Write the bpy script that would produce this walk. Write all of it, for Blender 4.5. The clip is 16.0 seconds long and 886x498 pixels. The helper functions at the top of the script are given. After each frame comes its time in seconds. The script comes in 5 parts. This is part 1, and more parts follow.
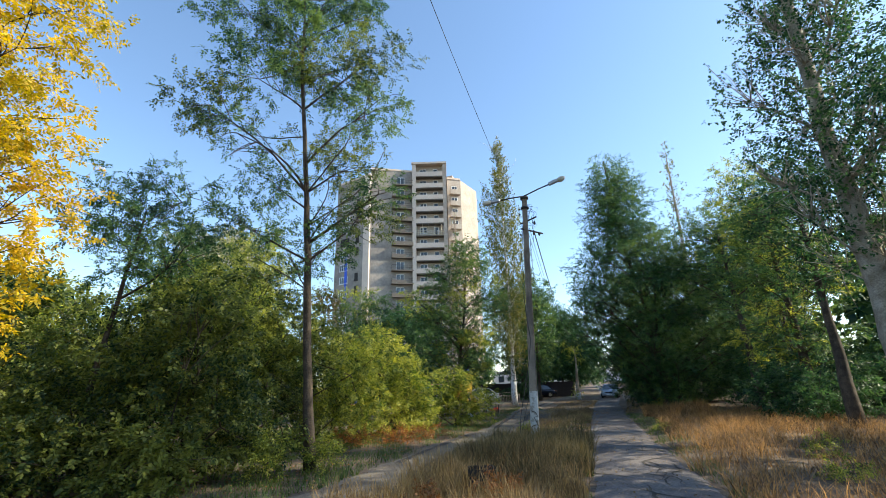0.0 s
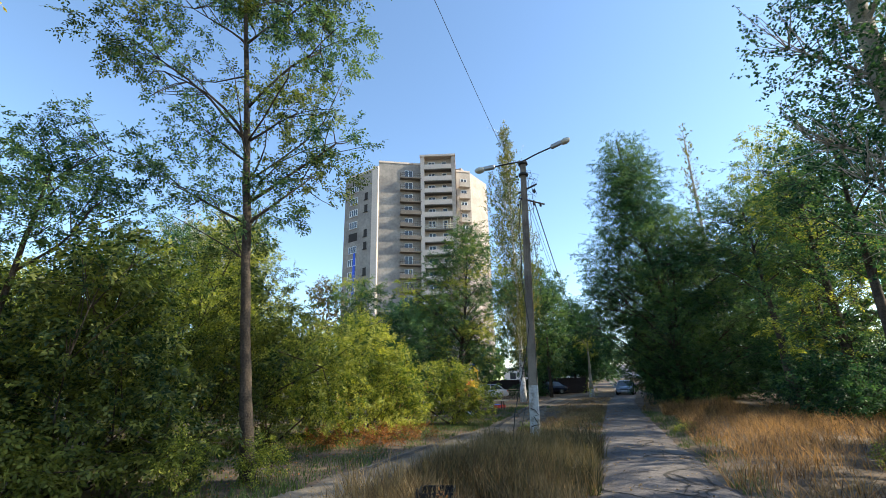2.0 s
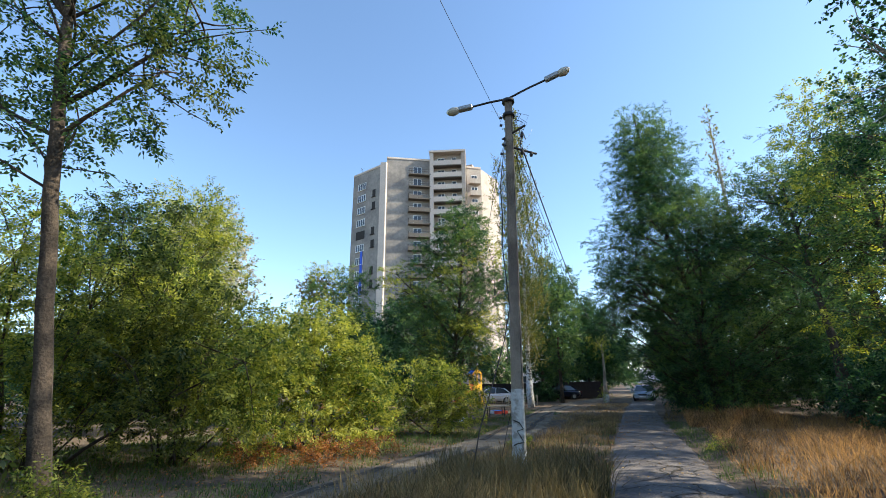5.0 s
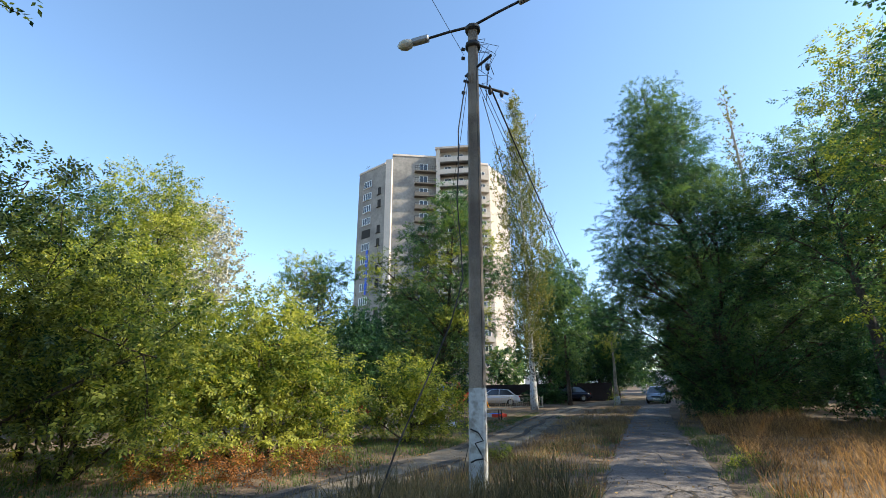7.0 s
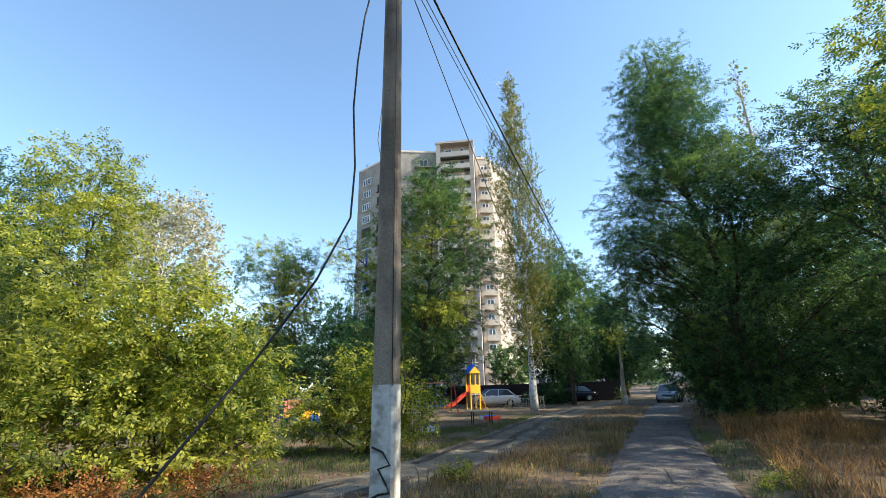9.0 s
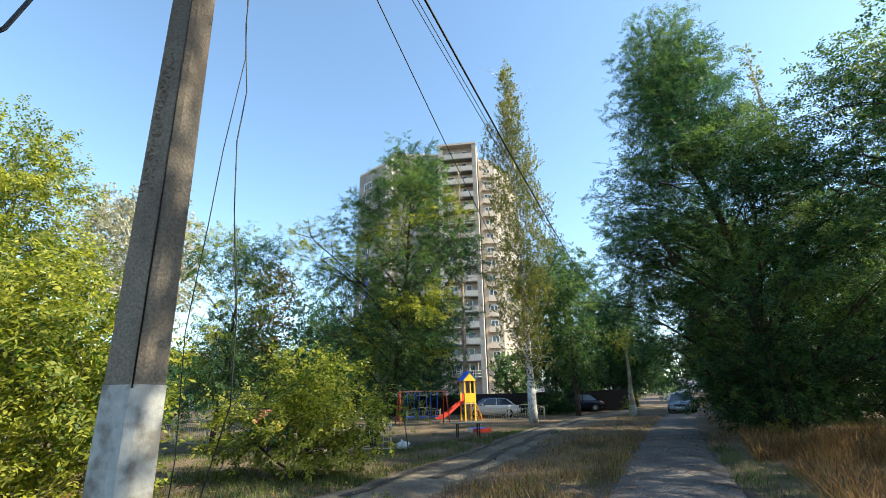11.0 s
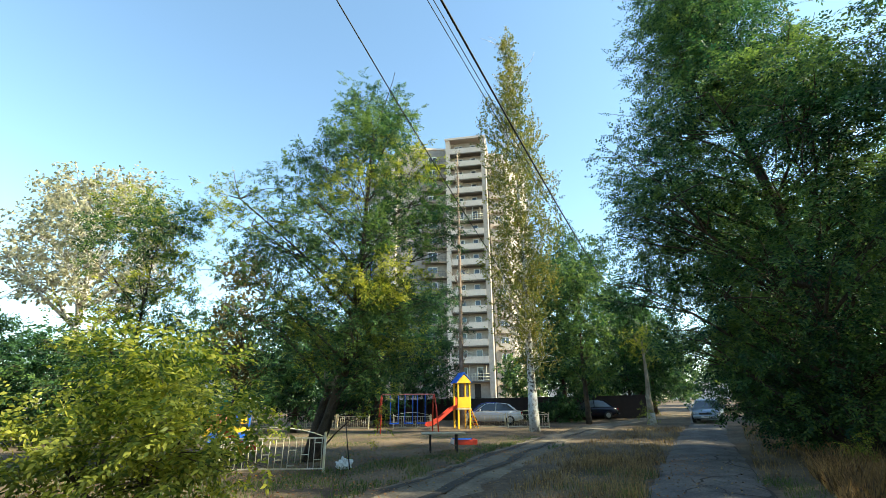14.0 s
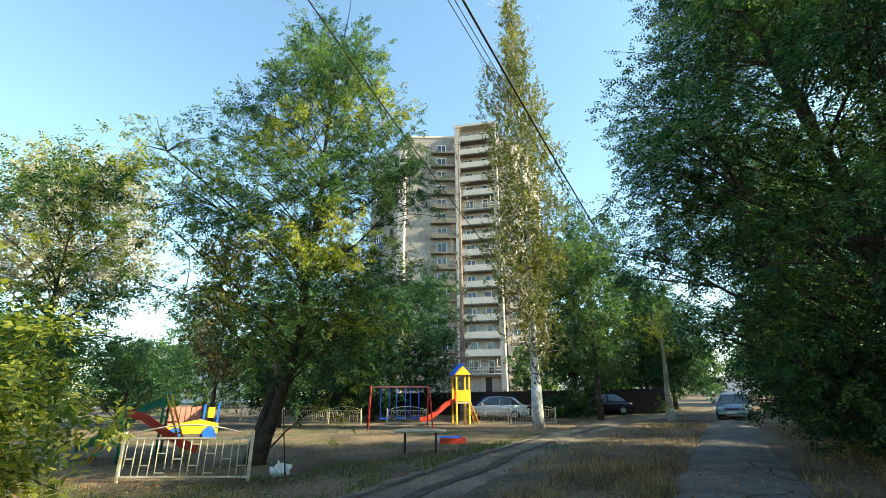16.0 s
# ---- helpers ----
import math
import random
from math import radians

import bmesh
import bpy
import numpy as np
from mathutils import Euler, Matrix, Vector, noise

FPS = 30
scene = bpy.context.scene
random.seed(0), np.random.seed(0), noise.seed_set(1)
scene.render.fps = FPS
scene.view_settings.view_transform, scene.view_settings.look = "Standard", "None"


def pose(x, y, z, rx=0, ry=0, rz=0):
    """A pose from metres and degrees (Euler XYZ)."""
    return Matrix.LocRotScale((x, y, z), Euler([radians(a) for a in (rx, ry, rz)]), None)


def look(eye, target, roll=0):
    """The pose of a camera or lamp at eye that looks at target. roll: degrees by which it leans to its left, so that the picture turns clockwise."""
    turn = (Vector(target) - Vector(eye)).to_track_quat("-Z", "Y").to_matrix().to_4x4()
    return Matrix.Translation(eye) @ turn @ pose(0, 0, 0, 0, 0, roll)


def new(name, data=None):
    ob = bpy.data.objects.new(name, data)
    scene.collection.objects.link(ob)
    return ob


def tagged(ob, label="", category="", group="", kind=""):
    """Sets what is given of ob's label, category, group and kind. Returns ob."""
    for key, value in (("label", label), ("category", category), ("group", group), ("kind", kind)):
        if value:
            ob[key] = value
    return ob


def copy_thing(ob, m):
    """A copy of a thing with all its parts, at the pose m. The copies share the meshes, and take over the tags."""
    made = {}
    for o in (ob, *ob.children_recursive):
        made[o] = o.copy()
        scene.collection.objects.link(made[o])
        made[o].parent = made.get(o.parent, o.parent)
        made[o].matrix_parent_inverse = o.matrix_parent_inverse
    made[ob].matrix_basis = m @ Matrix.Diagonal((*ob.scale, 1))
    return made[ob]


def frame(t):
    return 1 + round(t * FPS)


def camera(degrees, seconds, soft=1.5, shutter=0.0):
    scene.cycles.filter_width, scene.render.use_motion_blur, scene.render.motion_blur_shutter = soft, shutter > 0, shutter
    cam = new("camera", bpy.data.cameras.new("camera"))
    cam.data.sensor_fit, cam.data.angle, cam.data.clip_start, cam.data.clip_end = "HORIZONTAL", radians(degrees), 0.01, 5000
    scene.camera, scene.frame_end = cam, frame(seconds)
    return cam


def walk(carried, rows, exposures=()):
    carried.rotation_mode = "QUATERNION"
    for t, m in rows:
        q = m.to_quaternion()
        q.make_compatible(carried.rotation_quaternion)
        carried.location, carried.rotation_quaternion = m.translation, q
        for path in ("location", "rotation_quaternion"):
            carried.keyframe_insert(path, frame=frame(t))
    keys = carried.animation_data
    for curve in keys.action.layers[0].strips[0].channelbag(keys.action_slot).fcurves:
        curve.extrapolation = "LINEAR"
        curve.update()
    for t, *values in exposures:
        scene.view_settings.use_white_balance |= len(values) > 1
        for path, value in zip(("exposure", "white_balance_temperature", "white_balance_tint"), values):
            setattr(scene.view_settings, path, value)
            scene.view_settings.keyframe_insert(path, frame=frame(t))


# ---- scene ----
cam = camera(89.7, 16.0, soft=0.55)
PATH = [
    (0, (0.668, -0.858, 1.799), (-0.04, 0.915, 2.393), -1.5),
    (0.5, (0.681, -0.273, 1.793), (-0.036, 1.497, 2.387), -1.6),
    (1, (0.66, 0.327, 1.77), (-0.075, 2.092, 2.358), -1.5),
    (1.5, (0.685, 0.923, 1.713), (-0.066, 2.683, 2.297), -1.3),
    (2, (0.604, 1.529, 1.687), (-0.16, 3.283, 2.271), -1.4),
    (2.5, (0.581, 2.124, 1.674), (-0.196, 3.87, 2.265), -1.2),
    (3, (0.504, 2.715, 1.676), (-0.284, 4.454, 2.27), -1.4),
    (3.5, (0.428, 3.348, 1.687), (-0.372, 5.081, 2.285), -1.3),
    (4, (0.431, 3.939, 1.677), (-0.378, 5.669, 2.273), -1.1),
    (6.5, (0.544, 7.052, 1.603), (-0.317, 8.753, 2.207), -0.5),
    (7, (0.576, 7.741, 1.59), (-0.3, 9.434, 2.194), -0.6),
    (7.5, (0.588, 8.435, 1.605), (-0.298, 10.122, 2.211), -0.8),
    (8, (0.55, 9.164, 1.599), (-0.346, 10.847, 2.203), -1.0),
    (8.5, (0.571, 9.876, 1.568), (-0.33, 11.556, 2.174), -1.1),
    (9, (0.557, 10.582, 1.538), (-0.35, 12.257, 2.147), -1.3),
    (11.3, (0.305, 13.726, 1.501), (-0.633, 15.369, 2.149), -1.2),
    (11.5, (0.256, 13.982, 1.53), (-0.688, 15.622, 2.178), -1.2),
    (12, (0.186, 14.691, 1.504), (-0.77, 16.322, 2.157), -1.2),
    (12.5, (0.069, 15.364, 1.493), (-0.895, 16.987, 2.155), -1.1),
    (13, (-0.004, 16.036, 1.498), (-0.978, 17.65, 2.165), -0.9),
    (13.5, (-0.083, 16.707, 1.502), (-1.064, 18.317, 2.172), -0.7),
    (14, (-0.147, 17.412, 1.527), (-1.135, 19.021, 2.188), -0.5),
    (14.5, (-0.14, 18.128, 1.514), (-1.134, 19.733, 2.174), -0.4),
    (15, (-0.248, 18.825, 1.517), (-1.255, 20.424, 2.174), -0.3),
    (15.5, (-0.349, 19.541, 1.49), (-1.373, 21.129, 2.146), -0.2),
    (16, (-0.486, 20.202, 1.49), (-1.538, 21.779, 2.129), -0.3),
]
walk(cam, [(t, look(eye, target, roll)) for t, eye, target, roll in PATH],
     exposures=[(0, 1.05, 6150, 4), (4, 1.03, 5950, 5), (9, 1.2, 6150, 3), (12.5, 1.38, 6450, -3), (16, 1.55, 6700, -9)])
# ---- light ----
SUN_AZ, SUN_EL = radians(70), radians(36)
world = bpy.data.worlds.new("sky")
scene.world = world
world.use_nodes = True
wn = world.node_tree.nodes
sky = wn.new("ShaderNodeTexSky")
sky.sky_type, sky.sun_disc = "NISHITA", False
sky.sun_elevation, sky.sun_rotation = SUN_EL, SUN_AZ
sky.air_density, sky.dust_density, sky.ozone_density = 1.0, 0.3, 1.0
world.node_tree.links.new(sky.outputs[0], wn["Background"].inputs[0])
wn["Background"].inputs[1].default_value = 0.15
to_sun = Vector((math.sin(SUN_AZ) * math.cos(SUN_EL), math.cos(SUN_AZ) * math.cos(SUN_EL), math.sin(SUN_EL)))
sun = new("sun", bpy.data.lights.new("sun", "SUN"))
sun.data.energy, sun.data.angle, sun.data.color = 5.0, radians(0.55), (1.0, 0.84, 0.62)
sun.matrix_world = look(to_sun * 60, (0, 0, 0))

# ---- materials ----
def material(name, color, rough=0.8, metal=0.0, vary=0.15, scale=3.0, fine=40.0, bump=0.2, second=None, mix=0.5, island=0.0, object_random=0.0, spec=0.4, bias=0.0):
    """A procedural surface: two scales of noise in colour, fine relief."""
    m = bpy.data.materials.new(name)
    m.use_nodes = True
    n, l = m.node_tree.nodes, m.node_tree.links
    b = n["Principled BSDF"]
    b.inputs["Roughness"].default_value, b.inputs["Metallic"].default_value = rough, metal
    b.inputs["Specular IOR Level"].default_value = spec
    co = n.new("ShaderNodeTexCoord")
    big = n.new("ShaderNodeTexNoise")
    big.inputs["Scale"].default_value, big.inputs["Detail"].default_value = scale, 5
    small = n.new("ShaderNodeTexNoise")
    small.inputs["Scale"].default_value, small.inputs["Detail"].default_value = fine, 4
    l.new(co.outputs["Object"], big.inputs["Vector"])
    l.new(co.outputs["Object"], small.inputs["Vector"])
    ramp = n.new("ShaderNodeValToRGB")
    ramp.color_ramp.elements[0].position, ramp.color_ramp.elements[1].position = 0.5 + bias - mix / 4, 0.5 + bias + mix / 4
    ramp.color_ramp.elements[0].color = (*color, 1)
    ramp.color_ramp.elements[1].color = (*(second or tuple(min(1, c * (1 + vary)) for c in color)), 1)
    l.new(big.outputs["Fac"], ramp.inputs["Fac"])
    hsv = n.new("ShaderNodeHueSaturation")
    l.new(ramp.outputs["Color"], hsv.inputs["Color"])
    val = n.new("ShaderNodeMapRange")
    val.inputs["From Min"].default_value, val.inputs["From Max"].default_value = 0.3, 0.7
    val.inputs["To Min"].default_value, val.inputs["To Max"].default_value = 1 - vary, 1 + vary
    l.new(small.outputs["Fac"], val.inputs["Value"])
    out = val.outputs["Result"]
    for amount, node, socket in ((island, "ShaderNodeNewGeometry", "Random Per Island"), (object_random, "ShaderNodeObjectInfo", "Random")):
        if amount:
            g = n.new(node)
            r = n.new("ShaderNodeMapRange")
            r.inputs["To Min"].default_value, r.inputs["To Max"].default_value = 1 - amount, 1 + amount
            l.new(g.outputs[socket], r.inputs["Value"])
            mul = n.new("ShaderNodeMath")
            mul.operation = "MULTIPLY"
            l.new(out, mul.inputs[0])
            l.new(r.outputs["Result"], mul.inputs[1])
            out = mul.outputs[0]
    l.new(out, hsv.inputs["Value"])
    l.new(hsv.outputs["Color"], b.inputs["Base Color"])
    if bump:
        bp = n.new("ShaderNodeBump")
        bp.inputs["Strength"].default_value, bp.inputs["Distance"].default_value = bump, 0.02
        l.new(small.outputs["Fac"], bp.inputs["Height"])
        l.new(bp.outputs["Normal"], b.inputs["Normal"])
    return m


def leaf_material(name, dark, light, glow=0.35, scale=0.7, rough=0.5, hue=0.5):
    """Leaf: colour varies leaf by leaf and clump by clump; part of the light passes through."""
    m = bpy.data.materials.new(name)
    m.use_nodes = True
    n, l = m.node_tree.nodes, m.node_tree.links
    b = n["Principled BSDF"]
    b.inputs["Roughness"].default_value = rough
    b.inputs["Specular IOR Level"].default_value = 0.25
    co = n.new("ShaderNodeTexCoord")
    noise_tex = n.new("ShaderNodeTexNoise")
    noise_tex.inputs["Scale"].default_value, noise_tex.inputs["Detail"].default_value = scale, 3
    l.new(co.outputs["Object"], noise_tex.inputs["Vector"])
    geo = n.new("ShaderNodeNewGeometry")
    add = n.new("ShaderNodeMath")
    add.operation = "MULTIPLY_ADD"
    add.inputs[1].default_value = 0.45
    l.new(geo.outputs["Random Per Island"], add.inputs[0])
    sub = n.new("ShaderNodeMath")
    sub.operation = "SUBTRACT"
    sub.inputs[1].default_value = 0.22
    l.new(noise_tex.outputs["Fac"], sub.inputs[0])
    l.new(sub.outputs[0], add.inputs[2])
    ramp = n.new("ShaderNodeValToRGB")
    ramp.color_ramp.elements[0].position, ramp.color_ramp.elements[1].position = 0.3, 0.72
    ramp.color_ramp.elements[0].color, ramp.color_ramp.elements[1].color = (*dark, 1), (*light, 1)
    l.new(add.outputs[0], ramp.inputs["Fac"])
    l.new(ramp.outputs["Color"], b.inputs["Base Color"])
    tr = n.new("ShaderNodeBsdfTranslucent")
    bright = n.new("ShaderNodeHueSaturation")
    bright.inputs["Hue"].default_value, bright.inputs["Saturation"].default_value, bright.inputs["Value"].default_value = hue, 1.12, 1.9
    l.new(ramp.outputs["Color"], bright.inputs["Color"])
    l.new(bright.outputs["Color"], tr.inputs["Color"])
    mixer = n.new("ShaderNodeMixShader")
    mixer.inputs[0].default_value = glow
    l.new(b.outputs[0], mixer.inputs[1])
    l.new(tr.outputs[0], mixer.inputs[2])
    l.new(mixer.outputs[0], n["Material Output"].inputs[0])
    return m


def glass_material(name, color, rough=0.05):
    m = bpy.data.materials.new(name)
    m.use_nodes = True
    b = m.node_tree.nodes["Principled BSDF"]
    b.inputs["Base Color"].default_value = (*color, 1)
    b.inputs["Roughness"].default_value = rough
    b.inputs["Specular IOR Level"].default_value = 0.8
    return m


LEAF_ROBINIA = leaf_material("robinia_leaf", (0.014, 0.046, 0.028), (0.115, 0.19, 0.052), 0.38, hue=0.475)
LEAF_BUSH = leaf_material("bush_leaf", (0.014, 0.035, 0.013), (0.165, 0.185, 0.04), 0.38)
# Brightened leaf: on the bushes, sunlight is put into this yellow-green
LEAF_LIGHT = leaf_material("light_leaf", (0.06, 0.1, 0.02), (0.37, 0.37, 0.07), 0.42)
LEAF_YELLOW = leaf_material("yellow_leaf", (0.22, 0.19, 0.02), (0.62, 0.42, 0.02), 0.45)
LEAF_POPLAR = leaf_material("poplar_leaf", (0.06, 0.09, 0.03), (0.23, 0.21, 0.05), 0.3)
# Robinia leaf darkened: the shade on these trees is put into the colour
LEAF_SHADED = leaf_material("shaded_leaf", (0.009, 0.032, 0.021), (0.06, 0.13, 0.042), 0.36, hue=0.475)
LEAF_PALE = leaf_material("pale_leaf", (0.16, 0.17, 0.11), (0.42, 0.385, 0.26), 0.4)
LEAF_RUST = leaf_material("rust_leaf", (0.14, 0.06, 0.025), (0.36, 0.16, 0.05), 0.3)
GRASS_DRY = leaf_material("dry_grass", (0.085, 0.06, 0.034), (0.36, 0.25, 0.115), 0.3, 0.5, 0.7)
LEAF_BROWN = leaf_material("brown_leaf", (0.035, 0.04, 0.018), (0.16, 0.125, 0.045), 0.3)
GRASS_OLIVE = leaf_material("olive_dry_grass", (0.05, 0.05, 0.024), (0.2, 0.155, 0.075), 0.3, 0.6, 0.7)
GRASS_RUST = leaf_material("rusty_dry_grass", (0.075, 0.048, 0.028), (0.43, 0.26, 0.11), 0.35, 1.3, 0.7)
GRASS_GREEN = leaf_material("green_grass", (0.035, 0.07, 0.02), (0.13, 0.17, 0.045), 0.3, 0.8, 0.6)
BARK = material("bark", (0.036, 0.028, 0.021), 0.9, vary=0.4, scale=4, fine=30, bump=0.9, second=(0.085, 0.064, 0.047))
BARK_GREY = material("grey_bark", (0.2, 0.17, 0.13), 0.9, vary=0.3, scale=3, fine=25, bump=0.7, second=(0.34, 0.3, 0.25))
BARK_TWIG = material("bare_twig_bark", (0.2, 0.135, 0.1), 0.9, vary=0.3, scale=3, fine=25, bump=0.5, second=(0.32, 0.24, 0.19))
BARK_WHITE = material("white_bark", (0.62, 0.59, 0.53), 0.85, vary=0.25, scale=6, fine=18, bump=0.7, second=(0.13, 0.11, 0.09), mix=0.15, bias=0.05)
LIMEWASH = material("limewash", (0.5, 0.5, 0.5), 0.9, vary=0.14, scale=7, fine=16, bump=0.5, second=(0.3, 0.28, 0.26), mix=0.25, bias=0.05)
SOIL = material("soil", (0.075, 0.056, 0.04), 0.95, vary=0.4, scale=0.5, fine=9, bump=0.9, second=(0.165, 0.118, 0.078))
ASPHALT = material("old_asphalt", (0.094, 0.083, 0.082), 0.9, vary=0.34, scale=1.3, fine=22, bump=0.9, second=(0.168, 0.147, 0.136))
DIRT = material("packed_dirt", (0.125, 0.102, 0.08), 0.95, vary=0.3, scale=0.8, fine=16, bump=0.6, second=(0.215, 0.18, 0.135))
CRACK = material("crack_soil", (0.035, 0.03, 0.025), 0.95, vary=0.4, scale=5, fine=30)
RUT = material("damp_rut", (0.045, 0.04, 0.036), 0.95, vary=0.35, scale=2, fine=14, bump=0.7, second=(0.075, 0.066, 0.056))
CONCRETE = material("pole_concrete", (0.14, 0.115, 0.095), 0.9, vary=0.3, scale=1.6, fine=60, bump=0.4, second=(0.25, 0.21, 0.17))
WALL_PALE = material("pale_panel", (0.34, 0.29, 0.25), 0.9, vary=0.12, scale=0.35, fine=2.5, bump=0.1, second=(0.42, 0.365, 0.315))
# Darker copy of the pale panel: the wings' shade is put into it
WALL_SHADED = material("shaded_grey_panel", (0.22, 0.2, 0.185), 0.9, vary=0.14, scale=0.3, fine=2.0, bump=0.1, second=(0.31, 0.28, 0.25))
PARAPET = material("parapet_paint", (0.58, 0.49, 0.42), 0.85, vary=0.07, scale=0.6, fine=5, bump=0.1)
# Concrete darkened: the shade on and under the balconies is put in
SLAB = material("shaded_slab_concrete", (0.13, 0.115, 0.1), 0.9, vary=0.15, scale=1, fine=6)
FRAME_WHITE = material("window_frame_paint", (0.7, 0.7, 0.7), 0.5, vary=0.05)
GLASS = glass_material("window_glass", (0.05, 0.06, 0.075))
DARK_VOID = material("dark_interior", (0.03, 0.027, 0.025), 0.9)
BLUE_CLOTH = material("blue_cladding", (0.03, 0.09, 0.55), 0.6, vary=0.1)
STEEL_DARK = material("dark_steel", (0.035, 0.033, 0.032), 0.55, 0.6, vary=0.25)
STEEL_GREY = material("lamp_steel", (0.3, 0.3, 0.3), 0.45, 0.5, vary=0.15)
LAMP_BOWL = material("lamp_bowl", (0.42, 0.4, 0.34), 0.25, vary=0.08)
CABLE = material("black_cable", (0.012, 0.012, 0.014), 0.6, vary=0.1)
FENCE_PAINT = material("faded_fence_paint", (0.52, 0.45, 0.28), 0.7, vary=0.15, scale=4, second=(0.62, 0.58, 0.5))
RED = material("red_paint", (0.5, 0.05, 0.03), 0.5, vary=0.15)
YELLOW = material("yellow_paint", (0.72, 0.42, 0.03), 0.5, vary=0.15)
BLUE = material("blue_paint", (0.02, 0.12, 0.6), 0.5, vary=0.15)
TEAL = material("green_paint", (0.02, 0.22, 0.13), 0.5, vary=0.15)
PINK = material("pink_paint", (0.6, 0.2, 0.16), 0.6, vary=0.15)
WOOD = material("weathered_wood", (0.42, 0.36, 0.26), 0.8, vary=0.2, scale=4)
SILVER = material("silver_car_paint", (0.27, 0.32, 0.41), 0.3, 0.4, vary=0.03, bump=0)
BLACKCAR = material("dark_car_paint", (0.012, 0.014, 0.03), 0.2, 0.1, vary=0.05, bump=0)
BLUECAR = material("blue_car_paint", (0.02, 0.04, 0.3), 0.25, 0.2, vary=0.05, bump=0)
WHITECAR = material("white_car_paint", (0.6, 0.62, 0.66), 0.3, 0.0, vary=0.03, bump=0)
TYRE = material("tyre_rubber", (0.02, 0.02, 0.02), 0.85)
HEAD_LENS = material("headlight_lens", (0.5, 0.52, 0.55), 0.15, bump=0)
TAIL_RED = material("tail_lens", (0.4, 0.01, 0.01), 0.2, bump=0)
PLATE = material("number_plate", (0.65, 0.65, 0.62), 0.4, bump=0)
DARK_FENCE = material("dark_sheet_fence", (0.035, 0.022, 0.02), 0.7, vary=0.2)
WHITE_WALL = material("white_plaster", (0.62, 0.6, 0.57), 0.9, vary=0.08, scale=0.5)
ROOF_BLUE = material("blue_roof_sheet", (0.05, 0.12, 0.4), 0.5, vary=0.1)
ROOF_GREY = material("grey_roof_sheet", (0.36, 0.38, 0.42), 0.6, vary=0.1)

# ---- plan ----
def plan(x, y):
    """The sketch plan's coordinates, stretched to the true distances beyond the lamp."""
    far = float(np.interp(y, [12, 25], [0, 1]))
    shift = float(np.interp(y, [15, 25, 31, 40, 46, 50, 90], [0, 1.3, 1.9, 2.6, 3.4, 3.8, 4.2]))
    if x > 2:
        return x - 0.15 * far, y + 0.5 * shift
    return x * (1 + 0.12 * far), y + shift


def stretch(y):
    return float(np.interp(y, [14, 25], [1, 1.055]))


# ---- mesh helpers ----
def part(name, bm, mat, parent=None, label="", smooth=False):
    me = bpy.data.meshes.new(name)
    bm.to_mesh(me)
    bm.free()
    me.materials.append(mat)
    if smooth:
        me.polygons.foreach_set("use_smooth", [True] * len(me.polygons))
    ob = new(name, me)
    ob.parent = parent
    if label:
        ob["label"] = label
    return ob


def raw(name, verts, faces, mat, parent=None, label="", smooth=False):
    """One mesh from arrays of vertices and faces."""
    me = bpy.data.meshes.new(name)
    me.from_pydata([tuple(v) for v in verts], [], [tuple(f) for f in faces])
    me.materials.append(mat)
    if smooth:
        me.polygons.foreach_set("use_smooth", [True] * len(me.polygons))
    ob = new(name, me)
    ob.parent = parent
    if label:
        ob["label"] = label
    return ob


def quads(name, v, mat, parent=None, label=""):
    """Fast mesh of loose quads; v is (n, 4, 3)."""
    n = len(v)
    me = bpy.data.meshes.new(name)
    me.vertices.add(n * 4)
    me.vertices.foreach_set("co", np.ascontiguousarray(v, dtype=np.float32).ravel())
    me.loops.add(n * 4)
    me.loops.foreach_set("vertex_index", np.arange(n * 4, dtype=np.int32))
    me.polygons.add(n)
    me.polygons.foreach_set("loop_start", np.arange(0, n * 4, 4, dtype=np.int32))
    me.update(calc_edges=True)
    me.materials.append(mat)
    ob = new(name, me)
    ob.parent = parent
    if label:
        ob["label"] = label
    return ob


def thing(name, x, y, z=0.0, rz=0.0, label="", category="", group="", kind=""):
    ob = new(name)
    k = stretch(y)
    if (x, y) != (0, 0):
        x, y = plan(x, y)
        z = gz(y)
    ob.matrix_world = pose(x, y, z, 0, 0, rz) @ Matrix.Diagonal((k, k, k, 1))
    return tagged(ob, label, category, group, kind)


def box(bm, x0, y0, z0, x1, y1, z1, bevel=0.0):
    vs = [bm.verts.new(c) for c in ((x0, y0, z0), (x1, y0, z0), (x1, y1, z0), (x0, y1, z0), (x0, y0, z1), (x1, y0, z1), (x1, y1, z1), (x0, y1, z1))]
    fs = [bm.faces.new([vs[i] for i in f]) for f in ((3, 2, 1, 0), (4, 5, 6, 7), (0, 1, 5, 4), (1, 2, 6, 5), (2, 3, 7, 6), (3, 0, 4, 7))]
    if bevel:
        bmesh.ops.bevel(bm, geom=list({e for f in fs for e in f.edges}), offset=bevel, segments=1, affect="EDGES")
    return bm


def boxed(name, dims, mat, parent, label="", bevel=0.0):
    return part(name, box(bmesh.new(), *dims, bevel), mat, parent, label)


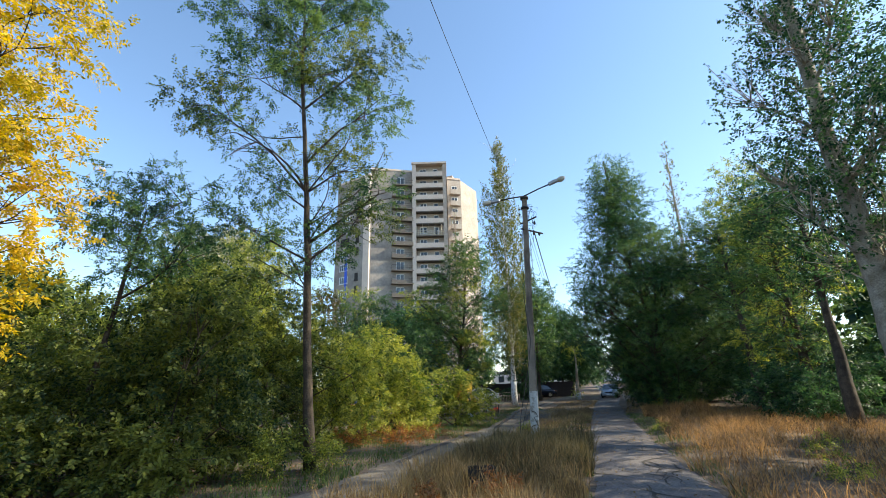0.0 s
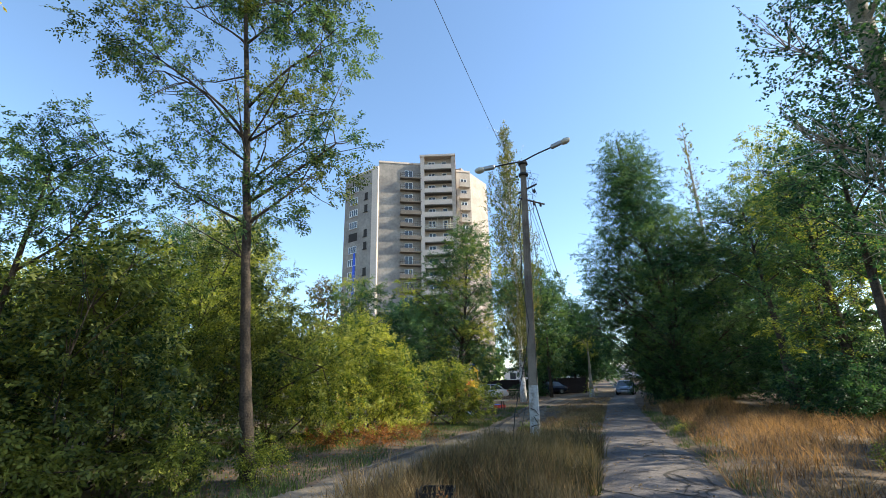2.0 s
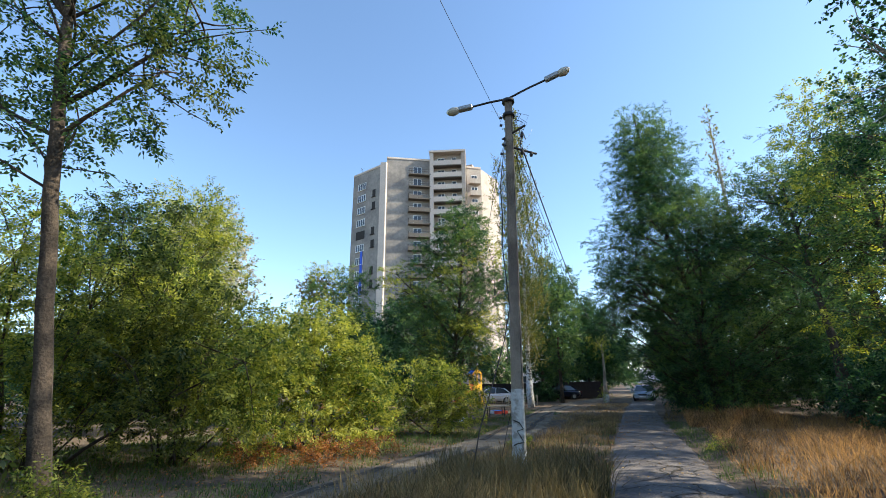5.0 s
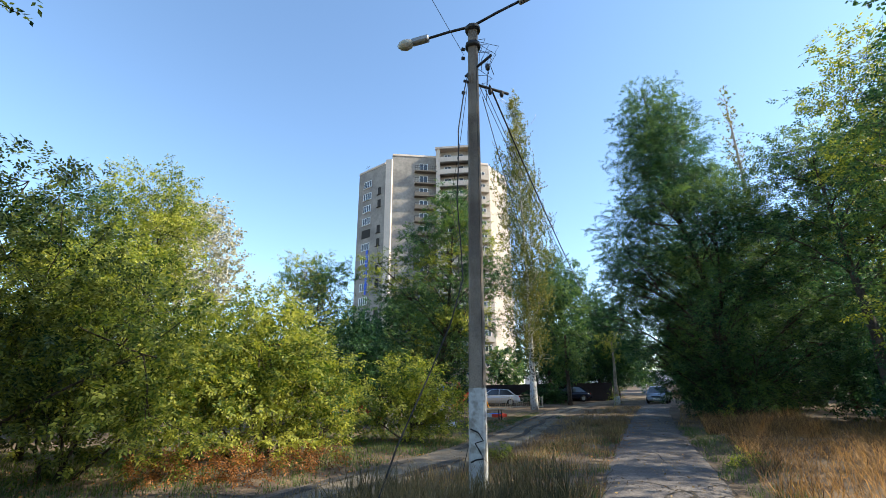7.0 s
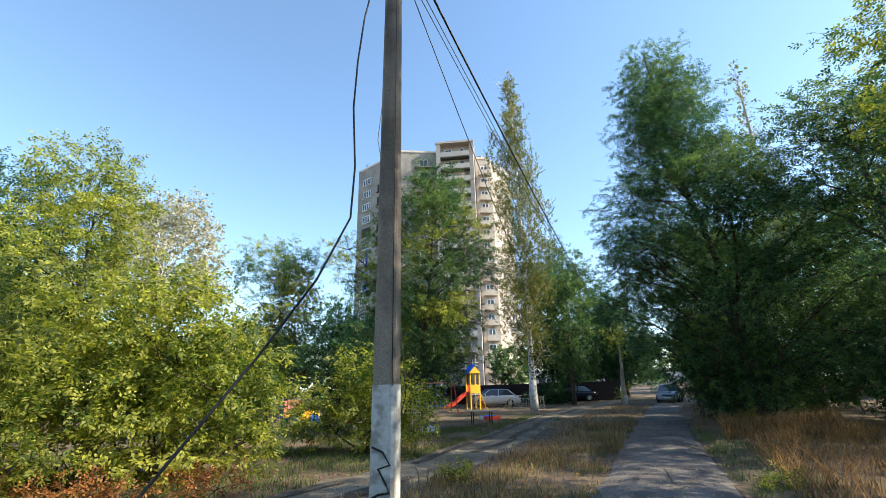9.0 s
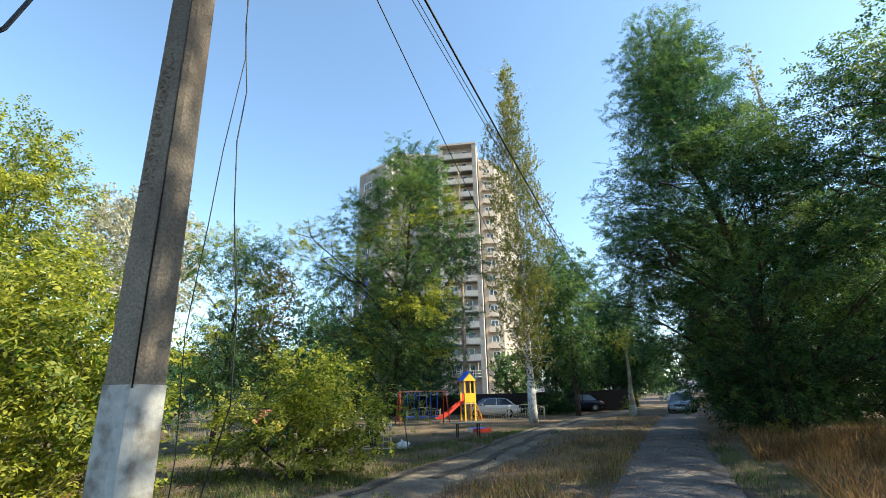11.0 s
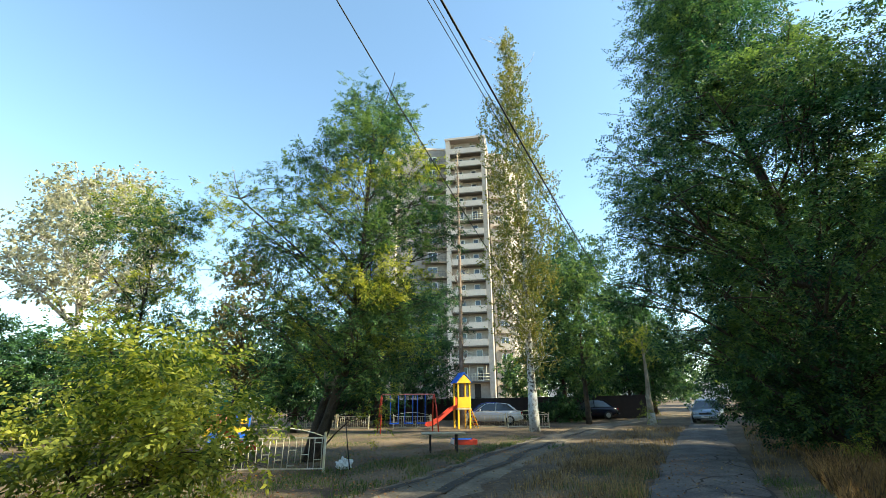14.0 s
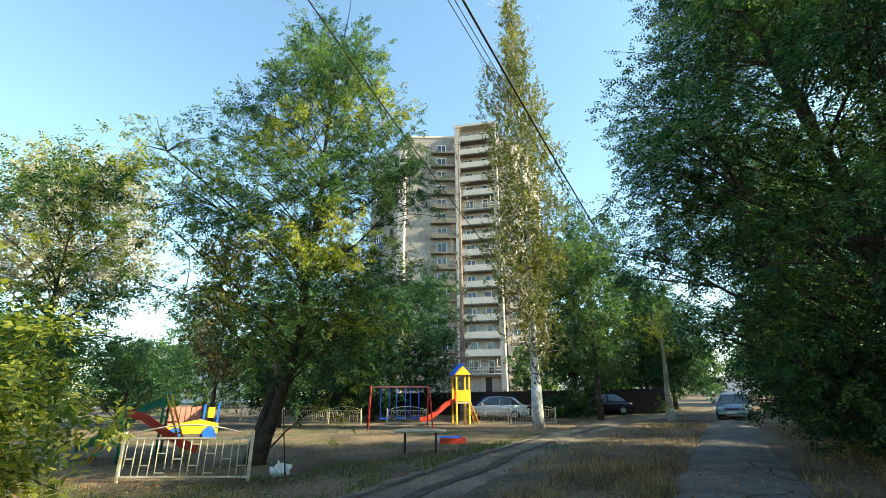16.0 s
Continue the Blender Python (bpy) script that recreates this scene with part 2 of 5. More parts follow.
def tube_data(points, radii, sides=6, flat=1.0):
    """Vertices and faces of a tapered tube along points."""
    pts = [Vector(p) for p in points]
    verts, faces = [], []
    for i, p in enumerate(pts):
        d = (pts[min(i + 1, len(pts) - 1)] - pts[max(i - 1, 0)]).normalized()
        u = d.cross(Vector((0, 0, 1)) if abs(d.z) < 0.9 else Vector((1, 0, 0))).normalized()
        w = d.cross(u)
        r = radii[i] if hasattr(radii, "__len__") else radii
        for k in range(sides):
            a = 2 * math.pi * k / sides
            verts.append(p + u * (r * math.cos(a)) + w * (r * flat * math.sin(a)))
    for i in range(len(pts) - 1):
        for k in range(sides):
            a, b = i * sides + k, i * sides + (k + 1) % sides
            faces.append((a, b, b + sides, a + sides))
    faces.append(tuple(range(sides - 1, -1, -1)))
    faces.append(tuple(range(len(verts) - sides, len(verts))))
    return verts, faces


def tube(name, points, radii, mat, parent=None, label="", sides=8):
    v, f = tube_data(points, radii, sides)
    return raw(name, v, f, mat, parent, label, True)


def tubes(name, runs, mat, parent=None, label="", sides=6):
    verts, faces = [], []
    for points, radii in runs:
        thick = max(radii) if hasattr(radii, "__len__") else radii
        v, f = tube_data(points, radii, 3 if thick < 0.025 and len(runs) > 60 else sides)
        faces += [tuple(i + len(verts) for i in q) for q in f]
        verts += v
    return raw(name, verts, faces, mat, parent, label, True)


# ---- ground ----
GROUND_Y = [-400, -30, 0, 8, 14, 30, 42, 52, 65, 85, 155, 400]
GROUND_Z = [0.4, 0.35, 0.15, 0.05, 0.0, 0.0, 0.05, 0.25, 0.6, 1.2, 2.5, 4.0]


def gz(y):
    return float(np.interp(y, GROUND_Y, GROUND_Z))


def strip_x(y, table):
    return float(np.interp(y, [p[0] for p in table], [p[1] for p in table]))


ROAD_MID = [(-40, 3.0), (0, 1.1), (8, 0.83), (17.5, -0.02), (29.5, -0.95), (44, -1.75), (52, -1.75), (75, -3.4), (126, -8.7), (200, -14)]
TRACK_MID = [(-20, -3.4), (3, -3.9), (9, -4.35), (14, -4.9), (19.7, -4.9), (26.7, -5.7), (31.8, -6.6), (40.5, -7.7), (49.5, -7.8), (60, -5.5), (68, -3.4)]


def sheet(name, xs, ys, height, mat, label, category):
    verts = [(x, y, height(x, y)) for y in ys for x in xs]
    nx = len(xs)
    faces = [(j * nx + i, j * nx + i + 1, (j + 1) * nx + i + 1, (j + 1) * nx + i) for j in range(len(ys) - 1) for i in range(nx - 1)]
    return tagged(raw(name, verts, faces, mat, None, "", True), label, category, kind="structure")


def ground_height(x, y):
    n = noise.noise(Vector((x * 0.35, y * 0.35, 3.1))) * 0.035 + noise.noise(Vector((x * 1.3, y * 1.3, 7.7))) * 0.018
    near = min(abs(x - strip_x(y, ROAD_MID)) - 1.2, abs(x - strip_x(y, TRACK_MID)) - 1.2)
    return gz(y) + n * max(0.0, min(1.0, near / 0.8)) - (0.03 if near < 0.2 else 0.0)


near_x = [-900, -400, -200, -120, -80, -55, -40, -32] + [-26 + 0.4 * i for i in range(96)] + [14, 18, 26, 40, 70, 120, 250, 900]
near_y = [-600, -200, -80, -40, -20, -10] + [-6 + 0.4 * i for i in range(150)] + [56, 60, 65, 70, 80, 100, 130, 150, 200, 300, 400, 700, 1500]
sheet("ground", near_x, near_y, ground_height, SOIL, "dry brown soil with litter under the trees", "ground")


def strip(name, table, half, y0, y1, step, lift, mat, label, ragged=0.12):
    verts, faces = [], []
    ys = np.arange(y0, y1, step)
    cols = 9
    for j, y in enumerate(ys):
        mid = strip_x(y, table)
        h = half * (1 + 0.1 * noise.noise(Vector((0, y * 0.4, 5))))
        for i in range(cols):
            u = -1 + 2 * i / (cols - 1)
            edge = ragged * noise.noise(Vector((u * 9, y * 1.1, 2))) if abs(u) == 1 else 0
            x = mid + u * h + edge
            z = gz(y) + lift * (1 - 2.6 * u ** 4) + 0.012 * noise.noise(Vector((x * 1.5, y * 1.5, 0)))
            verts.append((x, y, z))
        if j:
            for i in range(cols - 1):
                a = (j - 1) * cols + i
                faces.append((a, a + 1, a + 1 + cols, a + cols))
    return tagged(raw(name, verts, faces, mat, None, "", True), label, "road", kind="structure")


road = strip("road", ROAD_MID, 1.12, -20, 190, 0.3, 0.035, ASPHALT, "narrow cracked grey asphalt path with crumbled edges")
track = strip("track", TRACK_MID, 0.95, -15, 64, 0.35, 0.02, DIRT, "packed dirt track winding towards the courtyard", 0.3)


def cracks(rng, count):
    """Long wandering cracks, thin dark strips let into the asphalt."""
    verts, faces = [], []
    for c in range(count):
        y = rng.uniform(2, 44)
        x = strip_x(y, ROAD_MID) + rng.uniform(-0.9, 0.9)
        a = rng.choice([1.5, 1.57, 0.2, 3.0, 1.3]) + rng.uniform(-0.5, 0.5)
        n = rng.randint(7, 26)
        w = rng.choice([0.01, 0.014, 0.02, 0.034])
        first = len(verts)
        for k in range(n):
            a += rng.uniform(-0.5, 0.5)
            x, y = x + 0.13 * math.cos(a), y + 0.13 * math.sin(a)
            mid = strip_x(y, ROAD_MID)
            x = max(mid - 1.0, min(mid + 1.0, x))
            ww = w * math.sin(math.pi * (k + 0.6) / (n + 0.2))
            px, py = -math.sin(a) * ww, math.cos(a) * ww
            u = (x - mid) / 1.12
            z = gz(y) + 0.035 * (1 - 2.6 * u ** 4) + 0.012 * noise.noise(Vector((x * 1.5, y * 1.5, 0))) + 0.006
            verts += [(x + px, y + py, z), (x - px, y - py, z)]
            if k:
                i = first + 2 * k
                faces.append((i - 2, i - 1, i + 1, i))
    ob = raw("cracks", verts, faces, CRACK, road, "dark soil-filled cracks")
    ob["kind"] = "stuff"


cracks(random.Random(4), 120)


def rut(offset, seed, half):
    """A worn groove along the track: a dark broken band of changing width."""
    verts, faces = [], []
    y = 3.0
    while y < 47:
        w = half * (0.75 + 0.7 * noise.noise(Vector((offset * 5, y * 0.5, seed))))
        x = strip_x(y, TRACK_MID) + offset + 0.2 * noise.noise(Vector((offset * 3, y * 0.35, 4)))
        z = gz(y) + 0.032 + 0.012 * noise.noise(Vector((x * 1.5, y * 1.5, 0)))
        a = 0.05 * noise.noise(Vector((y * 2.1, seed, 0)))
        b = 0.05 * noise.noise(Vector((y * 2.3, seed, 5)))
        verts += [(x - w + a, y, z), (x + w + b, y, z)]
        if len(verts) > 2 and noise.noise(Vector((offset * 7, y * 0.22, 9))) > -0.22:
            n = len(verts)
            faces.append((n - 4, n - 3, n - 1, n - 2))
        y += 0.22
    raw("rut", verts, faces, RUT, track, "dark worn rut")


rut(-0.48, 1, 0.15)
rut(0.4, 2, 0.17)

# ---- trees ----
def unit(a):
    return a / np.maximum(np.linalg.norm(a, axis=-1, keepdims=True), 1e-6)


def leaf_quads(rng, P, D, L, per, leaflets, leaf_len, size, width, droop, layer=0.0):
    """Leaves along sprigs: each a pinnate row of leaflets (or a single blade when leaflets is 1)."""
    n = len(P)
    f = rng.uniform(0.1, 1.0, (n, per))
    pos = P[:, None] + D[:, None] * (L[:, None] * f)[..., None]
    ax = D[:, None] * (0.45 + 0.2 * layer) + rng.normal(size=(n, per, 3)) * np.array((0.55, 0.55, 0.55 - 0.3 * layer))
    ax[..., 2] -= droop
    ax = unit(ax)
    up = rng.normal(size=(n, per, 3)) * (0.5 - 0.2 * layer) + np.array((0, 0, 1.0))
    side = unit(np.cross(ax, up))
    out = []
    for k in range(leaflets):
        s = (k + 0.7) / leaflets
        last = k == leaflets - 1
        sign = 0 if last else (1 if k % 2 else -1)
        base = pos + ax * (leaf_len * (s if leaflets > 1 else 0.2))
        d = unit(side * sign * 0.9 + ax * (1.0 if last else 0.45) + rng.normal(size=(n, per, 3)) * 0.18)
        across = unit(np.cross(d, np.cross(ax, side) + rng.normal(size=(n, per, 3)) * 0.35))
        ln = size * rng.uniform(0.75, 1.2, (n, per, 1))
        tip = base + d * ln
        tip[..., 2] -= ln[..., 0] * 0.12
        mid = base + d * ln * 0.48
        out.append(np.stack([base, mid + across * ln * width, tip, mid - across * ln * width], axis=2).reshape(-1, 4, 3))
    return np.concatenate(out)


def lobe_sprigs(rng, c, r, count, length, up=0.25, shell=0.45, gap=0.0):
    """Origins and directions of sprigs that fill one ellipsoid lobe, thicker towards its skin."""
    d = unit(rng.normal(size=(count, 3)))
    u = rng.uniform(0, 1, count) ** shell
    P = np.array(c) + d * u[:, None] * np.array(r)
    D = d * 0.75 + rng.normal(size=(count, 3)) * 0.45 + np.array((0, 0, up))
    if up < 0.8:
        D[:, 2] *= 0.45
    D = unit(D)
    L = length * rng.uniform(0.6, 1.3, count)
    if gap:
        q = np.sin(P[:, 0] * 2.9 + 1.3 * np.sin(P[:, 2] * 2.1)) * np.sin(P[:, 1] * 2.7 + P[:, 2] * 1.9 + 0.7)
        keep = q > -1 + 2 * gap * rng.uniform(0.4, 1.0, count)
        P, D, L = P[keep], D[keep], L[keep]
    return P, D, L


def bend(a, b, rng, sag=0.08, n=6):
    a, b = Vector(a), Vector(b)
    ln = (b - a).length
    off = Vector((rng.uniform(-1, 1), rng.uniform(-1, 1), rng.uniform(-0.3, 1))) * ln * sag
    return [a.lerp(b, i / (n - 1)) + off * math.sin(math.pi * i / (n - 1)) + Vector((rng.uniform(-1, 1), rng.uniform(-1, 1), 0)) * ln * 0.012 * (0 < i < n - 1) for i in range(n)]


def tree(base, trunk, lobes, leaf, bark, seed, density=1.0, sprig=0.55, per=6, leaflets=9, leaf_len=0.2, size=0.07, width=0.24,
         droop=0.22, up=0.15, gap=0.3, r0=0.16, twigs=7, shell=0.45, label="", name="tree", category="tree", group="", white=0.0, bare=0, second=None, thick=1.0, layer=0.0):
    """A tree or bush. trunk: points above the base; lobes: (x, y, z, rx, ry, rz) clumps of the crown, relative to the base."""
    rng, pr = np.random.default_rng(seed), random.Random(seed)
    root = thing(name, base[0], base[1], 0, 0, label, category, group)
    root.location.z -= 0.05
    runs = []
    if trunk:
        tp = [Vector((0, 0, 0))] + [Vector(p) for p in trunk]
        n = len(tp)
        rr = [r0 * (1.25 if i == 0 else 1 - 0.82 * i / (n - 1)) for i in range(n)]
        fine_p, fine_r = [], []
        for i in range(n - 1):
            for k in range(4):
                s = k / 4
                fine_p.append(tp[i].lerp(tp[i + 1], s) + Vector((pr.uniform(-1, 1), pr.uniform(-1, 1), 0)) * r0 * 0.12 * (i + k > 0))
                fine_r.append(rr[i] + (rr[i + 1] - rr[i]) * s)
        fine_p.append(tp[-1])
        fine_r.append(rr[-1])
        runs.append((fine_p, fine_r))
    else:
        fine_p, fine_r = [Vector((0, 0, 0))], [r0]
    leaves, leaves2 = [], []
    for li, lobe in enumerate(lobes):
        c, r = Vector(lobe[:3]), lobe[3:6]
        # the limb leaves the trunk below the lobe
        k = min(range(len(fine_p)), key=lambda i: abs(fine_p[i].z - (c.z - 0.75 * math.hypot(c.x - fine_p[i].x, c.y - fine_p[i].y) - 0.2 * r[2])))
        start = fine_p[k] if trunk else Vector((pr.uniform(-0.3, 0.3) + c.x * 0.2, pr.uniform(-0.3, 0.3) + c.y * 0.2, 0))
        limb = bend(start, c, pr)
        lr = min(fine_r[k] * 0.6, thick * (0.014 + 0.012 * (c - start).length)) if trunk else r0 * pr.uniform(0.4, 0.8)
        runs.append((limb, [lr * (1 - 0.7 * i / 5) for i in range(6)]))
        count = max(12, int(density * 26 * (r[0] * r[1] + r[1] * r[2] + r[0] * r[2])))
        P, D, L = lobe_sprigs(rng, c, r, count, sprig, up, shell, gap)
        for t in range(min(twigs, len(P))):
            i = pr.randrange(len(P))
            end = Vector(P[i]) + Vector(D[i]) * float(L[i])
            tw = bend(limb[pr.choice((3, 4, 5))], end, pr, 0.1, 5)
            runs.append((tw, [lr * 0.35 * (1 - 0.8 * q / 4) + 0.003 for q in range(5)]))
        q = leaf_quads(rng, P, D, L, per, leaflets, leaf_len, size, width, droop, layer)
        (leaves2 if second and li % 3 == 1 else leaves).append(q)
    for b in range(bare):
        k = pr.randrange(len(fine_p) // 3, len(fine_p))
        a = pr.uniform(0, 6.28)
        ln = pr.uniform(0.8, 2.2)
        tw = bend(fine_p[k], fine_p[k] + Vector((math.cos(a) * ln, math.sin(a) * ln, ln * pr.uniform(0.1, 0.9))), pr, 0.15)
        runs.append((tw, [0.02 * (1 - 0.8 * i / 5) + 0.003 for i in range(6)]))
    tubes("trunk" if trunk else "branchwork", runs, bark, root)
    if white:
        k = [i for i, p in enumerate(fine_p) if p.z < white]
        pts = [fine_p[i] for i in k] + [fine_p[len(k)]]
        tube("whitewash", pts, [fine_r[i] * 1.03 + 0.004 for i in range(len(pts))], LIMEWASH, root, "flaking white limewash on the trunk foot", 10)
    if leaves:
        quads("crown", np.concatenate(leaves), leaf, root)
    # second leaf colour, mostly painting sunny and shaded sprays into the crown
    if leaves2:
        quads("second_tone_crown", np.concatenate(leaves2), second, root, "sprays of leaves in a second tone")
    return root


def crown(seed, z0, z1, radius, count, lobe=0.32, flat=0.8, top=0.4, lean=(0, 0)):
    """Lobes that fill a rounded crown between two heights."""
    pr = random.Random(seed)
    out = []
    for i in range(count):
        s = (i + pr.uniform(0.2, 0.8)) / count
        z = z0 + (z1 - z0) * s
        prof = math.sin(math.pi * min(1, (s * (1 - top) + 0.18) / 1.0)) ** 0.8 * (1 - top * s ** 3)
        a = i * 2.4 + pr.uniform(-0.4, 0.4)
        q = radius * prof * pr.uniform(0.35, 0.8)
        rr = radius * lobe * pr.uniform(0.8, 1.35)
        out.append((q * math.cos(a) + lean[0] * s, q * math.sin(a) + lean[1] * s, z, rr, rr, rr * flat))
    return out


def poplar_lobes(seed, z0, z1, radius, count):
    pr = random.Random(seed)
    out = []
    for i in range(count):
        s = (i + pr.random()) / count
        z = z0 + (z1 - z0) * s
        w = radius * float(np.interp(s, [0, 0.12, 0.35, 0.55, 0.75, 1], [0.45, 0.9, 1.0, 0.8, 0.5, 0.14]))
        a = i * 2.4
        q = w * pr.uniform(0.25, 0.75)
        out.append((q * math.cos(a), q * math.sin(a), z, w * 0.4 + 0.08, w * 0.4 + 0.08, (z1 - z0) * 0.06 + 0.3))
    return out


def crown_profile(seed, profile, count, lobe=1.1, flat=0.5, axis=((0, 0, 0), (0, 0, 99))):
    """Lobes spread through a crown whose radius is given height by height, round a leaning axis."""
    pr = random.Random(seed)
    zs, rs = [p[0] for p in profile], [p[1] for p in profile]
    out = []
    fine = np.linspace(zs[0], zs[-1], 60)
    weight = np.cumsum(np.interp(fine, zs, rs) + 0.25)
    for i in range(count):
        z = float(np.interp((i + 0.5) / count * weight[-1], weight, fine))
        r = float(np.interp(z, zs, rs))
        a = i * 2.4 + pr.uniform(-0.5, 0.5)
        rr = min(lobe * pr.uniform(0.75, 1.3), r * 0.7 + 0.25)
        q = max(0.0, r - rr * 0.7) * math.sqrt(pr.uniform(0.25, 1.0))
        ax = float(np.interp(z, [p[2] for p in axis], [p[0] for p in axis]))
        ay = float(np.interp(z, [p[2] for p in axis], [p[1] for p in axis]))
        out.append((ax + q * math.cos(a), ay + q * math.sin(a), z, rr, rr, rr * flat))
    return out

def shifted(lobes, path, base=(0, 0)):
    """Lobes moved onto a leaning trunk axis."""
    out = []
    for x, y, z, *r in lobes:
        ax = np.interp(z, [p[2] for p in path], [p[0] for p in path])
        ay = np.interp(z, [p[2] for p in path], [p[1] for p in path])
        out.append((x + ax, y + ay, z, *r))
    return out


# tall thin robinia beside the track
axis = [(0, 0, 0), (0.1, -0.4, 2), (0.3, -0.95, 4.8), (0.32, -1.15, 6.5), (0.2, -1.5, 9.5), (0.25, -1.8, 13)]
tree((-6.5, 8.45), axis[1:],
     shifted([(x * 0.82, y * 0.82, z, rx * 0.85, ry * 0.85, rz * 0.8) for x, y, z, rx, ry, rz in ((-1.5, -0.6, 5.6, 0.9, 0.9, 0.45), (1.3, 0.8, 5.8, 0.9, 0.8, 0.45), (-1.0, -0.3, 6.8, 0.8, 0.8, 0.4), (0.4, 0.3, 5.2, 0.7, 0.7, 0.5), (1.1, 0.6, 7.2, 0.9, 0.9, 0.5), (-0.5, 0.1, 4.7, 0.5, 0.5, 0.3), (1.9, 1.0, 6.5, 0.6, 0.6, 0.35),
      (-2.5, -1.3, 8.8, 1.1, 1.1, 0.5), (-1.2, -0.6, 9.6, 1.2, 1.2, 0.6), (1.6, 1.0, 8.7, 1.1, 1.1, 0.5), (0.9, 0.4, 9.8, 1.2, 1.2, 0.6), (-0.3, 0, 10.8, 1.4, 1.4, 0.7), (-1.7, -1.0, 8.0, 0.7, 0.7, 0.4),
      (1.9, 1.2, 10.4, 0.9, 0.9, 0.5), (-1.6, -1.0, 11.4, 1.2, 1.2, 0.7), (0.6, 0.5, 12.2, 1.3, 1.3, 0.8), (-0.4, 0.9, 8.2, 0.8, 0.8, 0.4), (-0.8, -0.2, 12.9, 1.2, 1.2, 0.8), (1.5, 1.0, 12.6, 1.0, 1.0, 0.7))], axis),
     LEAF_ROBINIA, BARK, 11, density=2.3, gap=0.3, leaflets=7, size=0.075, r0=0.125, bare=16, layer=0.4, label="tall slender robinia with a sparse feathery crown", name="robinia_tree", second=LEAF_BUSH)
# yellow tree and its green neighbour
tree((-9.45, 2.05), [(0, 0, 3), (0.1, 0, 6), (0, 0, 9)],
     crown(3, 2.5, 10.5, 1.9, 22, 0.42), LEAF_YELLOW, BARK, 12, density=1.0, gap=0.1, r0=0.12, leaflets=7, size=0.09, label="young tree with bright yellow autumn leaves", name="yellow_tree")
tree((-10.2, 5.6), [(0, 0, 2), (0.3, 0.1, 4.5), (0.6, 0.1, 6)],
     [(0.8, 0.2, 5.6, 1.1, 1.0, 0.6), (0.2, 0, 6.6, 0.9, 0.9, 0.5), (1.4, 0.6, 6.4, 0.8, 0.8, 0.5), (0.4, 0.3, 4.7, 1.0, 1.0, 0.6), (1.7, 0.4, 5.0, 0.8, 0.8, 0.5), (-0.6, 0, 5.8, 0.9, 0.9, 0.6)], LEAF_ROBINIA, BARK, 13, density=1.3, gap=0.2, r0=0.1, label="green robinia beside the yellow tree", name="robinia_tree")
# dark bush beside the track
tree((-8.8, 6.4), None, [(0, 0, 1.2, 1.6, 1.4, 1.1), (-1.9, -0.9, 1.2, 1.5, 1.3, 1.2), (1.3, 0.3, 1.1, 1.0, 1.0, 1.0), (-0.4, 0.0, 2.6, 1.4, 1.2, 0.9), (0.9, 0.0, 2.4, 1.0, 1.0, 0.9), (-3.6, -1.4, 1.5, 1.4, 1.4, 1.4), (1.2, -0.4, 3.3, 0.8, 0.8, 0.7), (0.4, -1.0, 0.7, 1.2, 0.8, 0.6), (0.2, 0.2, 3.6, 1.0, 0.9, 0.6), (1.9, 0.9, 0.7, 0.6, 0.6, 0.5), (-1.8, -0.4, 2.9, 1.2, 1.1, 0.9), (2.0, -0.8, 3.7, 0.4, 0.4, 0.4), (-0.9, -2.3, 0.7, 1.3, 1.0, 0.7), (-2.6, -2.5, 0.9, 1.4, 1.2, 0.9), (1.2, -1.1, 0.6, 0.9, 0.8, 0.5)],
     LEAF_BUSH, BARK, 21, density=1.5, sprig=0.5, gap=0.05, r0=0.05, leaflets=7, size=0.095, width=0.27, label="large dark green bush beside the dirt track", name="bush", category="bush")
tree((-12.6, 10.6), None, [(0, 0, 2.2, 2.0, 1.8, 1.8), (2.2, 0.6, 2.4, 1.7, 1.5, 1.7), (1.0, 0, 4.6, 1.6, 1.4, 1.1), (-1.6, -0.8, 4.4, 1.6, 1.4, 1.2), (2.9, 1.0, 4.3, 1.3, 1.2, 1.1), (-3.2, -1.2, 3.4, 1.7, 1.5, 1.6), (4.3, 2.1, 2.3, 1.3, 1.2, 1.5), (1.8, 0.6, 5.8, 1.0, 1.0, 0.6), (-0.8, -0.6, 5.7, 1.0, 1.0, 0.6), (-5, -2.5, 2.6, 1.8, 1.6, 1.6)],
     LEAF_LIGHT, BARK, 22, second=LEAF_BUSH, density=1.0, gap=0.16, r0=0.06, leaflets=7, size=0.095, label="tall sunlit yellow-green thicket behind the dark bush", name="thicket", category="bush")
tree((-10.3, 12.6), None, [(0, 0, 1.4, 1.7, 1.4, 1.3), (1.4, 0.8, 1.2, 1.2, 1.1, 1.0), (-1.4, -0.4, 2.4, 1.6, 1.4, 1.4), (0.3, 0.4, 3.0, 1.3, 1.1, 0.9), (-1.2, 0.2, 4.2, 1.2, 1.1, 0.9), (-0.2, 1.4, 3.7, 1.0, 1.0, 0.8)],
     LEAF_BUSH, BARK, 27, second=LEAF_LIGHT, density=1.2, gap=0.1, r0=0.05, leaflets=7, size=0.09, label="dense green bush between the thicket and the sunlit bush", name="bush", category="bush")
